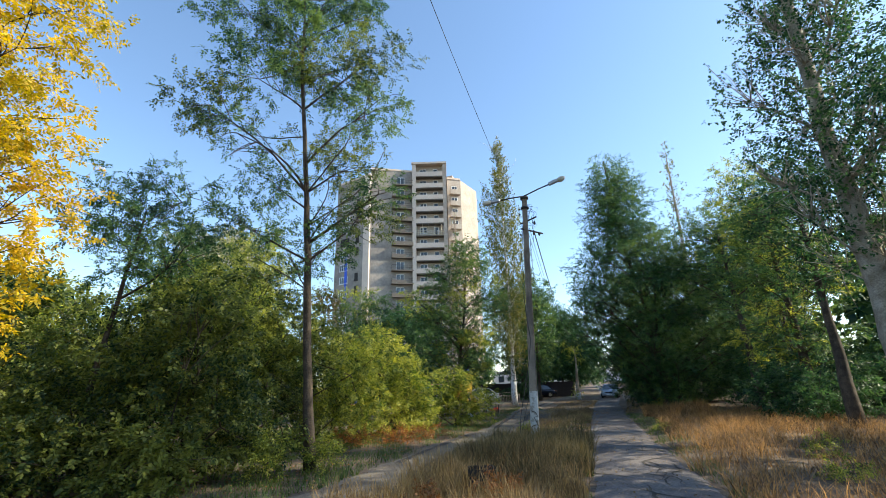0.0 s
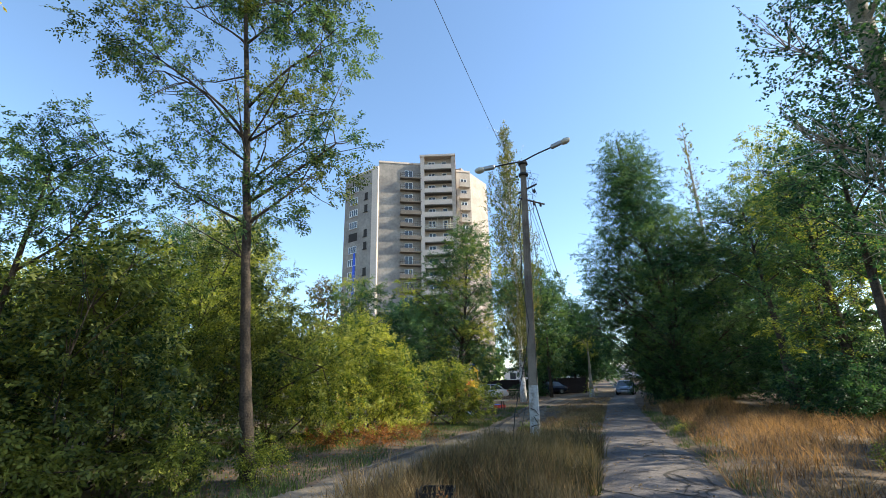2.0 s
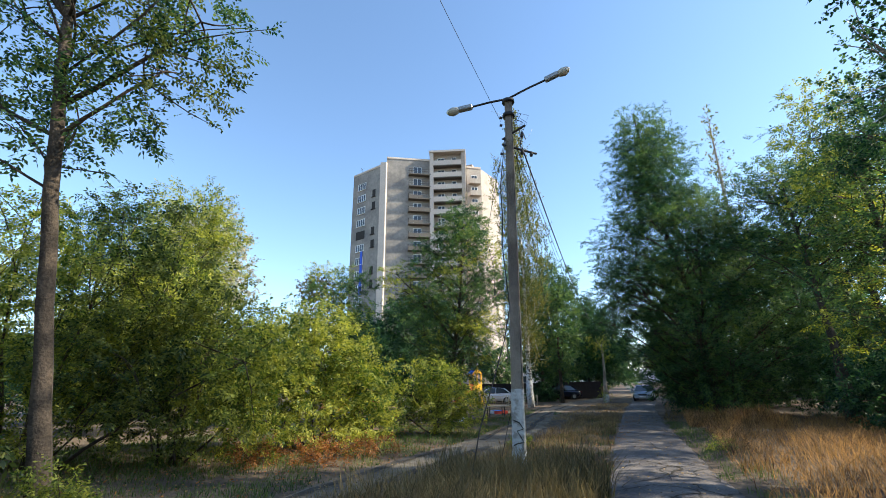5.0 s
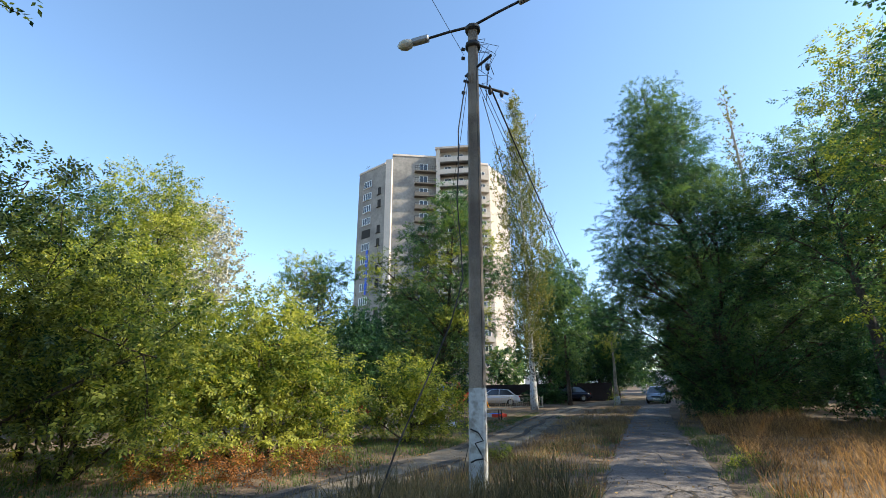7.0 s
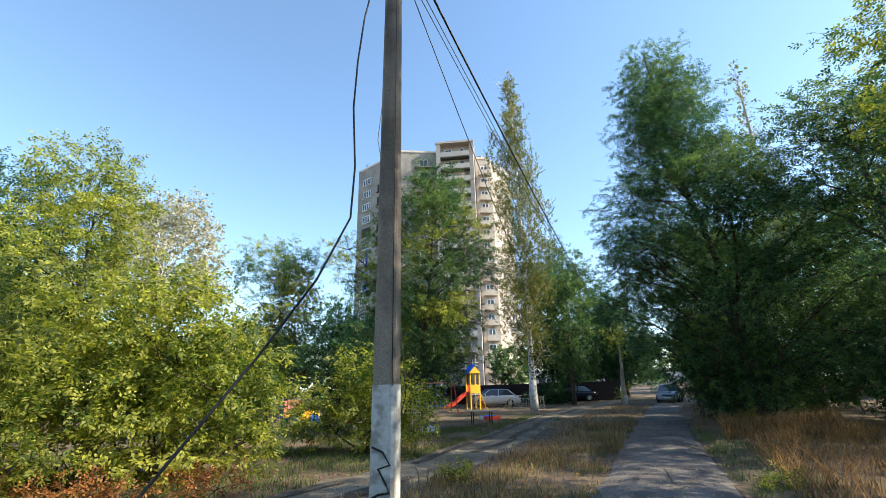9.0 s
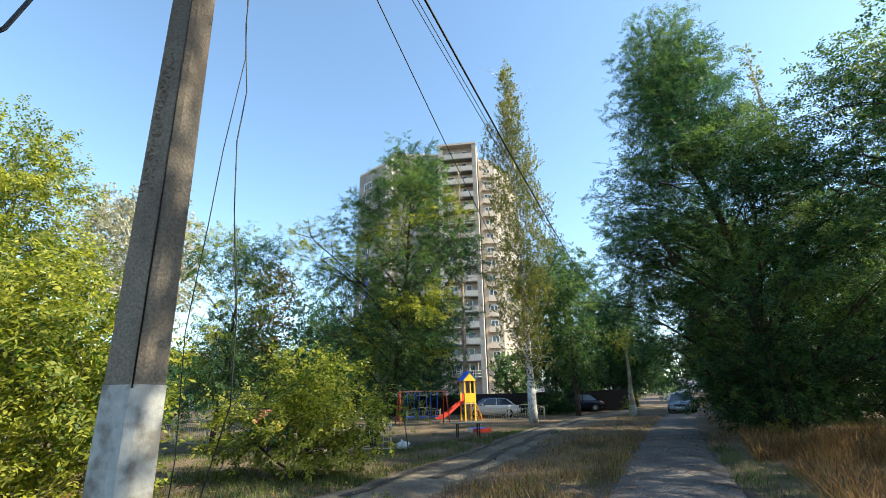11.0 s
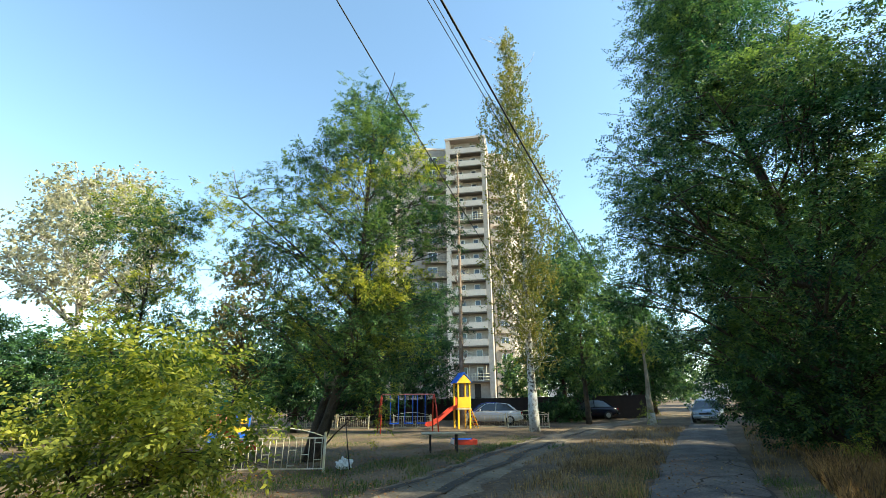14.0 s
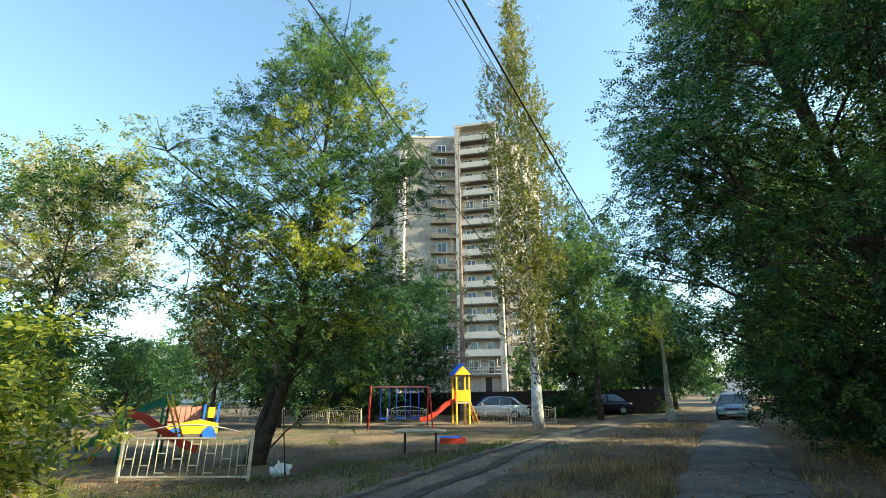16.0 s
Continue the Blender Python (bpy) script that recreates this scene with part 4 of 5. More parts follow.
        if i in (2, 3, 4, 5, 6, 8, 9):
            boxed("balcony_screen", (-2.26, -1.16, 0.02, 2.26 if i % 2 else 0.6, -1.13, 0.62), SLAB, o, "balcony screen in the shade-darkened slab colour")
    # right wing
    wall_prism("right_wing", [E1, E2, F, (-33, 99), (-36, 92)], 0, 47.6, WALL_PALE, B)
    for i in range(15):
        z = 47.6 - 3.8 - i * 2.8
        bm = bmesh.new()
        box(bm, -1.2, -1.0, -0.16, 1.2, -0.003, 0)
        box(bm, -1.2, -1.0, 0.004, 1.2, -0.9, 0.95)
        o = part("balcony", bm, WALL_PALE, B)
        o.matrix_basis = on_wall(E1, E2, 1.7) @ Matrix.Translation((0, 0, z))
        window(B, E1, E2, 1.7, z + 0.1, 1.4, 2.0, 2)
    # roof clutter
    boxed("roof_house", (-43.5, 86, 47.0, -39, 91, 49.9), WALL_PALE, B)
    for name_a, name_b, zt in ((L, P0, 46.6), ((-46.1, 77.6), R, 48.6), (E1, E2, 47.6)):
        ln = (Vector(name_b) - Vector(name_a)).length
        o = boxed("parapet_cap", (0.05, -0.12, 0.004, ln - 0.05, 0.35, 0.4), PARAPET, B, "pale roof edge")
        o.matrix_basis = on_wall(name_a, name_b, 0) @ Matrix.Translation((0, 0, zt))
    boxed("lift_house", (-34, 90, 47.6, -31.5, 94, 49.6), WALL_PALE, B)
    tubes("antenna", [([(-53.5, 80, 46.5), (-54.6, 80.2, 49.6)], 0.04), ([(-54.9, 80.2, 48.9), (-53.9, 80.2, 49.3)], 0.03), ([(-36, 84, 50.4), (-35.6, 84, 51.2)], 0.05)], STEEL_DARK, B, "", 4)
    # entrance
    a, b = q(0.4, -1.3), q(W - 0.4, -1.3)
    bm = bmesh.new()
    box(bm, -0.5, -0.05, 0, 0.5, 0.03, 2.2)
    o = part("entrance_door", bm, DARK_VOID, B, "dark entrance door")
    o.matrix_basis = on_wall(a, b, 3.9) @ Matrix.Translation((0, 0, 2.4))


apartment_building()

# ---- street lamp ----
POLE = Vector((-2.53, 14.87, -0.1))
POLE_TOP = Vector((-2.12, 14.33, 8.45))


def pole_at(z):
    s = (z - POLE.z) / (POLE_TOP.z - POLE.z)
    return POLE.lerp(POLE_TOP, s)


def square_run(z0, z1, grow, n=8):
    verts, faces = [], []
    for i in range(n + 1):
        z = z0 + (z1 - z0) * i / n
        c = pole_at(z)
        s = (z - POLE.z) / (POLE_TOP.z - POLE.z)
        hx, hy = 0.14 - 0.052 * s + grow, 0.122 - 0.046 * s + grow
        ch = 0.035
        ring = [(-hx + ch, -hy), (hx - ch, -hy), (hx, -hy + ch), (hx, hy - ch), (hx - ch, hy), (-hx + ch, hy), (-hx, hy - ch), (-hx, -hy + ch)]
        a = radians(14)
        verts += [(c.x + px * math.cos(a) - py * math.sin(a), c.y + px * math.sin(a) + py * math.cos(a), z) for px, py in ring]
        if i:
            o = (i - 1) * 8
            faces += [(o + k, o + (k + 1) % 8, o + 8 + (k + 1) % 8, o + 8 + k) for k in range(8)]
    faces += [tuple(range(7, -1, -1)), tuple(range(n * 8, n * 8 + 8))]
    return verts, faces


def street_lamp():
    T = thing("street_lamp", 0, 0, 0, 0, "weathered concrete street lamp with two arms and whitewashed foot", "street lamp")
    raw("pole", *square_run(POLE.z, POLE_TOP.z, 0, 24), CONCRETE, T)
    raw("whitewash", *square_run(POLE.z, 1.62, 0.004), LIMEWASH, T, "flaking white paint with a black scrawl")
    for z in (8.38, 8.0):
        tube("collar", [pole_at(z) + Vector((0, 0, -0.04)), pole_at(z) + Vector((0, 0, 0.04))], 0.15, STEEL_DARK, T, "", 10)
    # washed-out face with coarse pebbles
    pr = random.Random(8)
    verts, faces = [], []
    for i in range(900):
        z = 2.75 + 4.6 * pr.random()
        if math.sin(z * 2.6) + 0.5 * math.sin(z * 6.1) < -0.55:
            continue
        a = radians(14)
        k = (z - POLE.z) / (POLE_TOP.z - POLE.z)
        u, o = pr.uniform(-0.075, 0.02), 0.122 - 0.046 * k
        c = pole_at(z) + Vector((math.cos(a), math.sin(a), 0)) * u + Vector((math.sin(a), -math.cos(a), 0)) * o
        r = pr.uniform(0.006, 0.014)
        n = len(verts)
        verts += [c + Vector(d) * r * pr.uniform(0.8, 1.2) for d in ((1, 0, 0), (0, 1, 0), (-1, 0, 0), (0, -1, 0), (0, 0, 1), (0, 0, -1))]
        faces += [(n + i0, n + i1, n + q) for i0, i1 in ((0, 1), (1, 2), (2, 3), (3, 0)) for q in (4, 5)]
    ob = raw("pebble_face", verts, faces, CONCRETE, T, "coarse exposed pebbles on the worn face")
    ob["kind"] = "stuff"
    # arms
    right, back = Vector((0.93, 0.36, 0)), Vector((-0.36, 0.93, 0))
    for name, d, rise, ln in (("left", -right * 0.97 + back * 0.1, -0.12, 0.95), ("right", right * 0.97 + back * -0.1, 0.42, 0.98)):
        d = d.normalized()
        a = POLE_TOP + Vector((0, 0, 0.02))
        e = a + d * ln + Vector((0, 0, rise))
        arm = tube("arm", [a, a.lerp(e, 0.5) + Vector((0, 0, 0.015)), e], 0.026, STEEL_DARK, T)
        ax = (e - a).normalized()
        sidev = ax.cross(Vector((0, 0, 1))).normalized()
        upv = sidev.cross(ax)
        m = Matrix((ax, sidev, upv)).transposed().to_4x4()
        m.translation = e
        head = boxed("lamp_housing", (-0.06, -0.07, -0.06, 0.3, 0.07, 0.07), STEEL_GREY, T, "grey steel lamp housing", 0.025)
        head.matrix_basis = m
        v, f = tube_data([(0.28, 0, 0.0), (0.34, 0, -0.01), (0.44, 0, -0.015), (0.54, 0, -0.01), (0.6, 0, 0.0)], [0.07, 0.105, 0.125, 0.095, 0.03], 12, 0.85)
        o = raw("lamp_bowl", v, f, LAMP_BOWL, head, "frosted oval lamp bowl", True)
    # crossarms and insulators
    c = pole_at(7.25)
    for d, z, ln in ((right * 0.9 + back * 0.45, 7.2, 0.75), (right * 0.8 - back * 0.6, 7.45, 0.45)):
        c = pole_at(z)
        d = d.normalized()
        tube("crossarm", [c - d * 0.2, c + d * ln + Vector((0, 0, -0.06 if ln > 0.6 else 0.12))], 0.028, STEEL_DARK, T, "", 6)
        for s in (0.35, 0.6):
            if s < ln:
                p = c + d * s
                tube("insulator", [p + Vector((0, 0, -0.16)), p + Vector((0, 0, -0.1)), p + Vector((0, 0, -0.03))], [0.03, 0.045, 0.025], STEEL_DARK, T)
    for z in (7.0, 7.75, 7.95):
        c = pole_at(z)
        tube("bracket", [c - right * 0.16, c - right * 0.22 + Vector((0, 0, 0.02))], [0.03, 0.035], STEEL_DARK, T)
    # scrawl on the foot
    z0 = 0.45
    pts = [(-0.1, 0.55), (0.02, 0.5), (0.1, 0.38), (-0.03, 0.34), (0.06, 0.2), (0.1, 0.12), (-0.02, 0.1), (-0.1, 0.06)]
    nrm = Vector((0.25, -0.97, 0))
    al = Vector((0.97, 0.25, 0))
    run = [pole_at(z0 + h) + al * s + nrm * 0.132 for s, h in pts]
    tube("scrawl", run, 0.012, CABLE, T, "black painted scrawl", 4)
    # loose service wires
    pr = random.Random(3)
    runs = []
    for i in range(9):
        z = pr.uniform(7.3, 8.2)
        a = pole_at(z) + right * 0.08
        b = pole_at(z - pr.uniform(0.1, 0.5)) + right * pr.uniform(0.1, 0.35) + back * pr.uniform(-0.2, 0.2)
        mid = a.lerp(b, 0.5) + right * pr.uniform(0.1, 0.3) + Vector((0, 0, pr.uniform(-0.1, 0.2)))
        runs.append(([a, mid, b, b + Vector((pr.uniform(-0.1, 0.1), 0, -0.25))], 0.006))
    runs.append(([pole_at(z) + right * (0.1 - 0.005 * z) - back * (0.132 - 0.0055 * z) for z in (8.1, 6, 4, 3, 1.6)], 0.005))
    for points, radius in runs:
        tube("loose_wire", points, radius, CABLE, T, "", 4)


street_lamp()


def cable(a, b, sag, r, label, n=24):
    a, b = Vector(a), Vector(b)
    pts = [a.lerp(b, i / n) + Vector((0, 0, -4 * sag * (i / n) * (1 - i / n))) for i in range(n + 1)]
    return tagged(tube("overhead_cable", pts, r, CABLE, None, "", 5), label, "cable", "overhead cables")


FAR_POLE = Vector((-7.0, 66.0, 9.4))
cable(pole_at(7.9) + Vector((-0.2, 0, 0)), (0.35, -12.0, 7.7), 0.8, 0.005, "thin overhead wire running back from the lamp")
cable(pole_at(7.2) + Vector((0.25, 0.2, 0)), FAR_POLE + Vector((0.4, 0, -0.4)), 1.6, 0.018, "thick black cable sagging along the courtyard road")
cable(pole_at(7.3) + Vector((0.1, 0.2, 0)), FAR_POLE + Vector((-0.2, 0, 0)), 1.3, 0.007, "thin wire along the courtyard road")
cable(pole_at(7.4) + Vector((0.0, 0.1, 0)), FAR_POLE + Vector((-0.5, 0, 0)), 1.2, 0.007, "thin wire along the courtyard road")
cable(pole_at(7.0) + Vector((0.1, 0.2, 0)), (-12, 70, 8), 4, 0.008, "thin cable sagging away over the yard")
def hanging_cable(points, radius, label):
    tagged(tube("hanging_cable", [pole_at(7.6) + Vector((-0.08, 0.02, 0))] + points, radius, CABLE, None, "", 5), label, "cable", "cables hanging from the lamp")


hanging_cable([(-2.26, 14.15, 6.9), (-2.34, 14.02, 6.0), (-2.28, 13.86, 5.2), (-2.33, 13.88, 4.6), (-2.29, 13.9, 3.85), (-2.2, 13.76, 3.2), (-2.24, 13.4, 2.5), (-2.3, 12.9, 1.8), (-2.35, 12.24, 1.0), (-2.25, 11.4, 0.05)], 0.011, "loose black cable hanging from the lamp to the grass")
hanging_cable([(-2.9, 15.3, 6.6), (-3.3, 15.6, 5.4), (-3.11, 15.6, 4.45), (-3.15, 15.6, 3.9), (-3.04, 15.6, 3.16), (-2.81, 15.6, 2.16), (-2.75, 15.6, 1.5), (-2.95, 15.6, 0.9), (-3.2, 15.6, -0.02)], 0.006, "thin black cable dangling beside the lamp")
hanging_cable([(-2.6, 15.0, 6.4), (-2.58, 15.2, 4.3), (-2.69, 15.2, 3.45), (-2.73, 15.2, 2.8), (-2.8, 15.2, 2.0), (-2.68, 15.2, 1.2), (-2.7, 15.2, -0.02)], 0.004, "thin black wire dangling close to the lamp")

# ---- fences ----
def fence_section(length, h=0.78, seed=1, arch=0.2):
    pr = random.Random(seed)
    T = new("fence_section")
    for x in (0, length):
        boxed("post", (x - 0.025, -0.025, -0.05, x + 0.025, 0.025, h + 0.1), FENCE_PAINT, T, "", 0.004)
    for z in (0.1, h - 0.03):
        boxed("rail", (0.025, -0.014, z - 0.014, length - 0.025, 0.014, z + 0.014), FENCE_PAINT, T)
    pts = [(0.03 + (length - 0.06) * i / 10, 0, h + arch * math.sin(math.pi * i / 10) ** 0.8) for i in range(11)]
    tube("arch", pts, 0.014, FENCE_PAINT, T, "", 6)
    n = 8
    for g in range(n):
        c = length * (g + 0.5) / n
        w = 0.085
        lean = pr.uniform(-0.012, 0.012)
        for sx in (-1, 1):
            lo = 0.1 if (g + (sx > 0)) % 3 else h * 0.3
            tube("bar", [(c + sx * w, 0, lo), (c + sx * w + lean, 0, h - 0.03)], 0.01, FENCE_PAINT, T, "", 5)
        for z in ((h * 0.5,), (h * 0.82, h * 0.36), (h * 0.2, h * 0.62))[g % 3]:
            boxed("bar", (c - w, -0.008, z, c + w, 0.008, z + 0.018), FENCE_PAINT, T)
    return tagged(T, "low faded yellow-white steel fence section with arched top", "fence", "playground fence")


def fence_line(points, proto, length):
    for a, b in zip(points, points[1:]):
        a, b = Vector(plan(*a)), Vector(plan(*b))
        n = max(1, round((b - a).length / (1.06 * length)))
        for i in range(n):
            p = a.lerp(b, i / n)
            copy_thing(proto, pose(p.x, p.y, gz(p.y), 0, 0, math.degrees(math.atan2((b - a).y, (b - a).x))))


proto = fence_section(2.4, seed=2)
proto.matrix_world = pose(-10.95, 24.6, 0, 0, 0, 33) @ Matrix.Scale(1.05, 4)
fence_line([(-20, 24.4), (-12.6, 23.6)], proto, 2.4)
fence_line([(-28.0, 37.9), (-18.6, 39.2)], proto, 2.4)
fence_line([(-17.2, 39.6), (-14.6, 40.5)], proto, 2.4)
fence_line([(-13.4, 41.5), (-8.9, 43.0)], proto, 2.4)

# ---- playground ----
def swing_set(x, y, rz):
    T = thing("swing_set", x, y, gz(y), rz, "red steel swing frame with blue hanging seats", "swing")
    h, w = 1.98, 2.95
    for sx in (-w / 2, w / 2):
        for sy in (-1, 1):
            tube("leg", [(sx * 1.06, sy * 0.8, 0), (sx * 1.02, sy * 0.4, h * 0.72), (sx, sy * 0.24, h - 0.16), (sx, sy * 0.12, h - 0.03), (sx, 0, h)], 0.035, RED, T, "", 8)
        tubes("ring", [([(sx + 0.0, 0.13 * math.cos(a), h - 0.1 + 0.13 * math.sin(a)) for a in [i * math.pi / 6 for i in range(13)]], 0.018)], RED, T, "", 6)
    tube("top_bar", [(-w / 2, 0, h), (w / 2, 0, h)], 0.035, PINK, T, "faded pink top bar")
    for x0 in (-0.75, 0.05, 0.75):
        for dx in (-0.22, 0.22):
            tube("hanger", [(x0 + dx, 0, h), (x0 + dx, 0, 0.5)], 0.022, BLUE, T, "blue steel hanger", 6)
        boxed("seat", (x0 - 0.24, -0.15, 0.44, x0 + 0.24, 0.15, 0.5), BLUE, T, "blue wooden seat", 0.01)


swing_set(-14.7, 37.5, 45)


def slide_tower(x, y, rz):
    T = thing("slide_tower", x, y, gz(y), rz, "yellow play tower with blue gabled roof and red slide", "slide")
    for sx in (-0.37, 0.37):
        for sy in (-0.37, 0.37):
            boxed("post", (sx - 0.05, sy - 0.05, 0, sx + 0.05, sy + 0.05, 2.45), YELLOW, T, "", 0.01)
    boxed("deck", (-0.44, -0.44, 1.0, 0.44, 0.44, 1.07), WOOD, T, "wooden deck")
    boxed("side_panel", (-0.4, -0.435, 1.1, 0.4, -0.4, 1.65), YELLOW, T, "yellow railing panel")
    boxed("side_panel", (-0.4, 0.4, 1.1, 0.4, 0.435, 1.65), RED, T, "red railing panel")
    # roof
    for s in (-1, 1):
        raw("roof_panel", [(s * 0.52, -0.52, 2.4), (s * 0.52, 0.52, 2.4), (0, 0.52, 2.95), (0, -0.52, 2.95), (s * 0.52, -0.52, 2.44), (s * 0.52, 0.52, 2.44), (0, 0.52, 2.995), (0, -0.52, 2.995)],
            [(0, 1, 2, 3), (7, 6, 5, 4), (0, 4, 5, 1), (1, 5, 6, 2), (3, 2, 6, 7), (0, 3, 7, 4)], BLUE, T, "blue painted roof board")
    for sy in (-0.5, 0.47):
        raw("gable", [(-0.5, sy, 2.4), (0.5, sy, 2.4), (0, sy, 2.86), (-0.5, sy + 0.03, 2.4), (0.5, sy + 0.03, 2.4), (0, sy + 0.03, 2.86)], [(0, 1, 2), (5, 4, 3), (0, 3, 4, 1), (1, 4, 5, 2), (2, 5, 3, 0)], YELLOW, T, "yellow gable board")
    # slide with side boards
    run = [(-0.42, 0, 1.05), (-0.8, 0, 0.9), (-1.5, 0, 0.42), (-1.95, 0, 0.2), (-2.3, 0, 0.16)]
    for dy, dz, w, nm in ((0, 0, 0.22, "slide_bed"), (-0.24, 0.0, 0.02, "slide_side"), (0.24, 0.0, 0.02, "slide_side")):
        hgt = 0.03 if nm == "slide_bed" else 0.2
        v, f = [], []
        for i, (px, py, pz) in enumerate(run):
            v += [(px, dy - w, pz), (px, dy + w, pz), (px, dy + w, pz + hgt), (px, dy - w, pz + hgt)]
            if i:
                o = 4 * (i - 1)
                f += [(o + k, o + (k + 1) % 4, o + 4 + (k + 1) % 4, o + 4 + k) for k in range(4)]
        f += [(3, 2, 1, 0), tuple(range(len(v) - 4, len(v)))]
        raw(nm, v, f, RED, T, "red painted slide")
    for i in range(5):
        z = 0.2 + 0.18 * i
        boxed("rung", (0.5 - 0.02 * i + 0.35 * (1 - i / 5), -0.3, z, 0.56 - 0.02 * i + 0.35 * (1 - i / 5), 0.3, z + 0.05), RED, T)
    for sy in (-0.3, 0.3):
        tube("ladder_rail", [(0.95, sy, 0), (0.45, sy, 1.1), (0.45, sy, 1.7)], 0.025, YELLOW, T, "", 6)
    return T


slide_tower(-13.5, 41.2, 50).scale = (1.05, 1.05, 1.15)


def low_table(x, y, rz):
    T = thing("low_table", x, y, gz(y), rz, "low weathered board table on dark steel legs", "table")
    for i in range(5):
        boxed("board", (-0.75, -0.42 + 0.17 * i, 0.5, 0.75, -0.26 + 0.17 * i, 0.535), WOOD, T, "", 0.004)
    for sx in (-0.45, 0.45):
        for sy in (-0.25, 0.25):
            boxed("leg", (sx - 0.025, sy - 0.025, 0, sx + 0.025, sy + 0.025, 0.496), STEEL_DARK, T)
        boxed("stretcher", (sx - 0.015, -0.22, 0.15, sx + 0.015, 0.22, 0.18), STEEL_DARK, T)
    return T


low_table(-7.95, 29.8, 36).scale = (1.0, 1.0, 1.15)


def sandbox(x, y, rz):
    T = thing("sandbox", x, y, gz(y), rz, "low sandbox with red, white and blue boards", "sandbox")
    w = 0.75
    for dims, m in (((-w, -w, 0, w, -w + 0.05, 0.24), RED), ((-w, w - 0.05, 0, w, w, 0.24), BLUE), ((-w, -w + 0.053, 0, -w + 0.05, w - 0.053, 0.24), WHITECAR), ((w - 0.05, -w + 0.053, 0, w, w - 0.053, 0.24), RED)):
        boxed("board", dims, m, T, "", 0.006)
    boxed("sand", (-w + 0.052, -w + 0.052, 0, w - 0.052, w - 0.052, 0.1), DIRT, T)
    return T


sandbox(-8.75, 32.6, 40).scale = (0.62, 0.62, 0.8)


def play_train(x, y, rz):
    T = thing("play_engine", x, y, gz(y), rz, "painted plywood play engine in blue, yellow and pink", "playground toy")
    boxed("cab_panel", (0.25, -0.4, 0.0, 0.32, 0.4, 1.25), BLUE, T, "blue cab panel", 0.01)
    boxed("cab_panel", (0.75, -0.4, 0.0, 0.82, 0.4, 1.3), BLUE, T, "blue cab panel", 0.01)
    boxed("cab_window", (0.42, -0.42, 0.75, 0.66, -0.38, 1.15), YELLOW, T, "yellow window board", 0.01)
    raw("nose_panel", [(-0.95, -0.45, 0.2), (0.85, -0.45, 0.2), (0.85, -0.45, 0.55), (0.2, -0.45, 0.72), (-0.95, -0.45, 0.5), (-0.95, -0.41, 0.2), (0.85, -0.41, 0.2), (0.85, -0.41, 0.55), (0.2, -0.41, 0.72), (-0.95, -0.41, 0.5)],
        [(0, 1, 2, 3, 4), (9, 8, 7, 6, 5), (0, 5, 6, 1), (1, 6, 7, 2), (2, 7, 8, 3), (3, 8, 9, 4), (4, 9, 5, 0)], YELLOW, T, "yellow plywood side")
    for cx in (-0.6, 0.55):
        v, f = tube_data([(cx, -0.5, 0.22), (cx, -0.46, 0.22)], 0.22, 16)
        raw("wheel", v, f, BLUE, T, "blue painted wheel disc")
    for i in range(6):
        boxed("slat", (-0.95 + 0.19 * i, 0.36, 0.2, -0.8 + 0.19 * i, 0.4, 1.15 + 0.03 * (i % 2)), PINK, T, "faded pink slat")
    boxed("bench", (-0.9, -0.35, 0.28, 0.2, 0.3, 0.33), WOOD, T, "wooden seat board")
    return T


play_train(-17.9, 29.2, 59)


def small_slide(x, y, rz, paint=RED, label="small red slide with dark green steps"):
    T = thing("small_slide", x, y, gz(y), rz, label, "slide")
    run = [(-0.7, 0, 1.05), (-0.35, 0, 0.95), (0.5, 0, 0.35), (0.95, 0, 0.15)]
    for dy, w, hgt in ((0, 0.22, 0.03), (-0.24, 0.02, 0.16), (0.24, 0.02, 0.16)):
        v, f = [], []
        for i, (px, py, pz) in enumerate(run):
            v += [(px, dy - w, pz), (px, dy + w, pz), (px, dy + w, pz + hgt), (px, dy - w, pz + hgt)]
            if i:
                o = 4 * (i - 1)
                f += [(o + k, o + (k + 1) % 4, o + 4 + (k + 1) % 4, o + 4 + k) for k in range(4)]
        f += [(3, 2, 1, 0), tuple(range(len(v) - 4, len(v)))]
        raw("slide_bed" if dy == 0 else "slide_side", v, f, paint, T)
    for dy in (-0.25, 0.25):
        tube("leg", [(-0.7, dy, 0), (-0.7, dy, 1.35)], 0.03, TEAL, T, "dark green post", 6)
        tube("stair_rail", [(-1.3, dy, 0), (-0.7, dy, 1.3)], 0.025, YELLOW, T, "yellow rail", 6)
    for i in range(4):
        boxed("step", (-1.22 + 0.13 * i, -0.24, 0.2 + 0.24 * i, -1.08 + 0.13 * i, 0.24, 0.23 + 0.24 * i), TEAL if paint is RED else RED, T)
    return T


small_slide(-12.3, 25.2, 58)
small_slide(-13.7, 25.2, 232, TEAL, "dark green slide with a red foot").scale = (1.15, 1.15, 1.3)

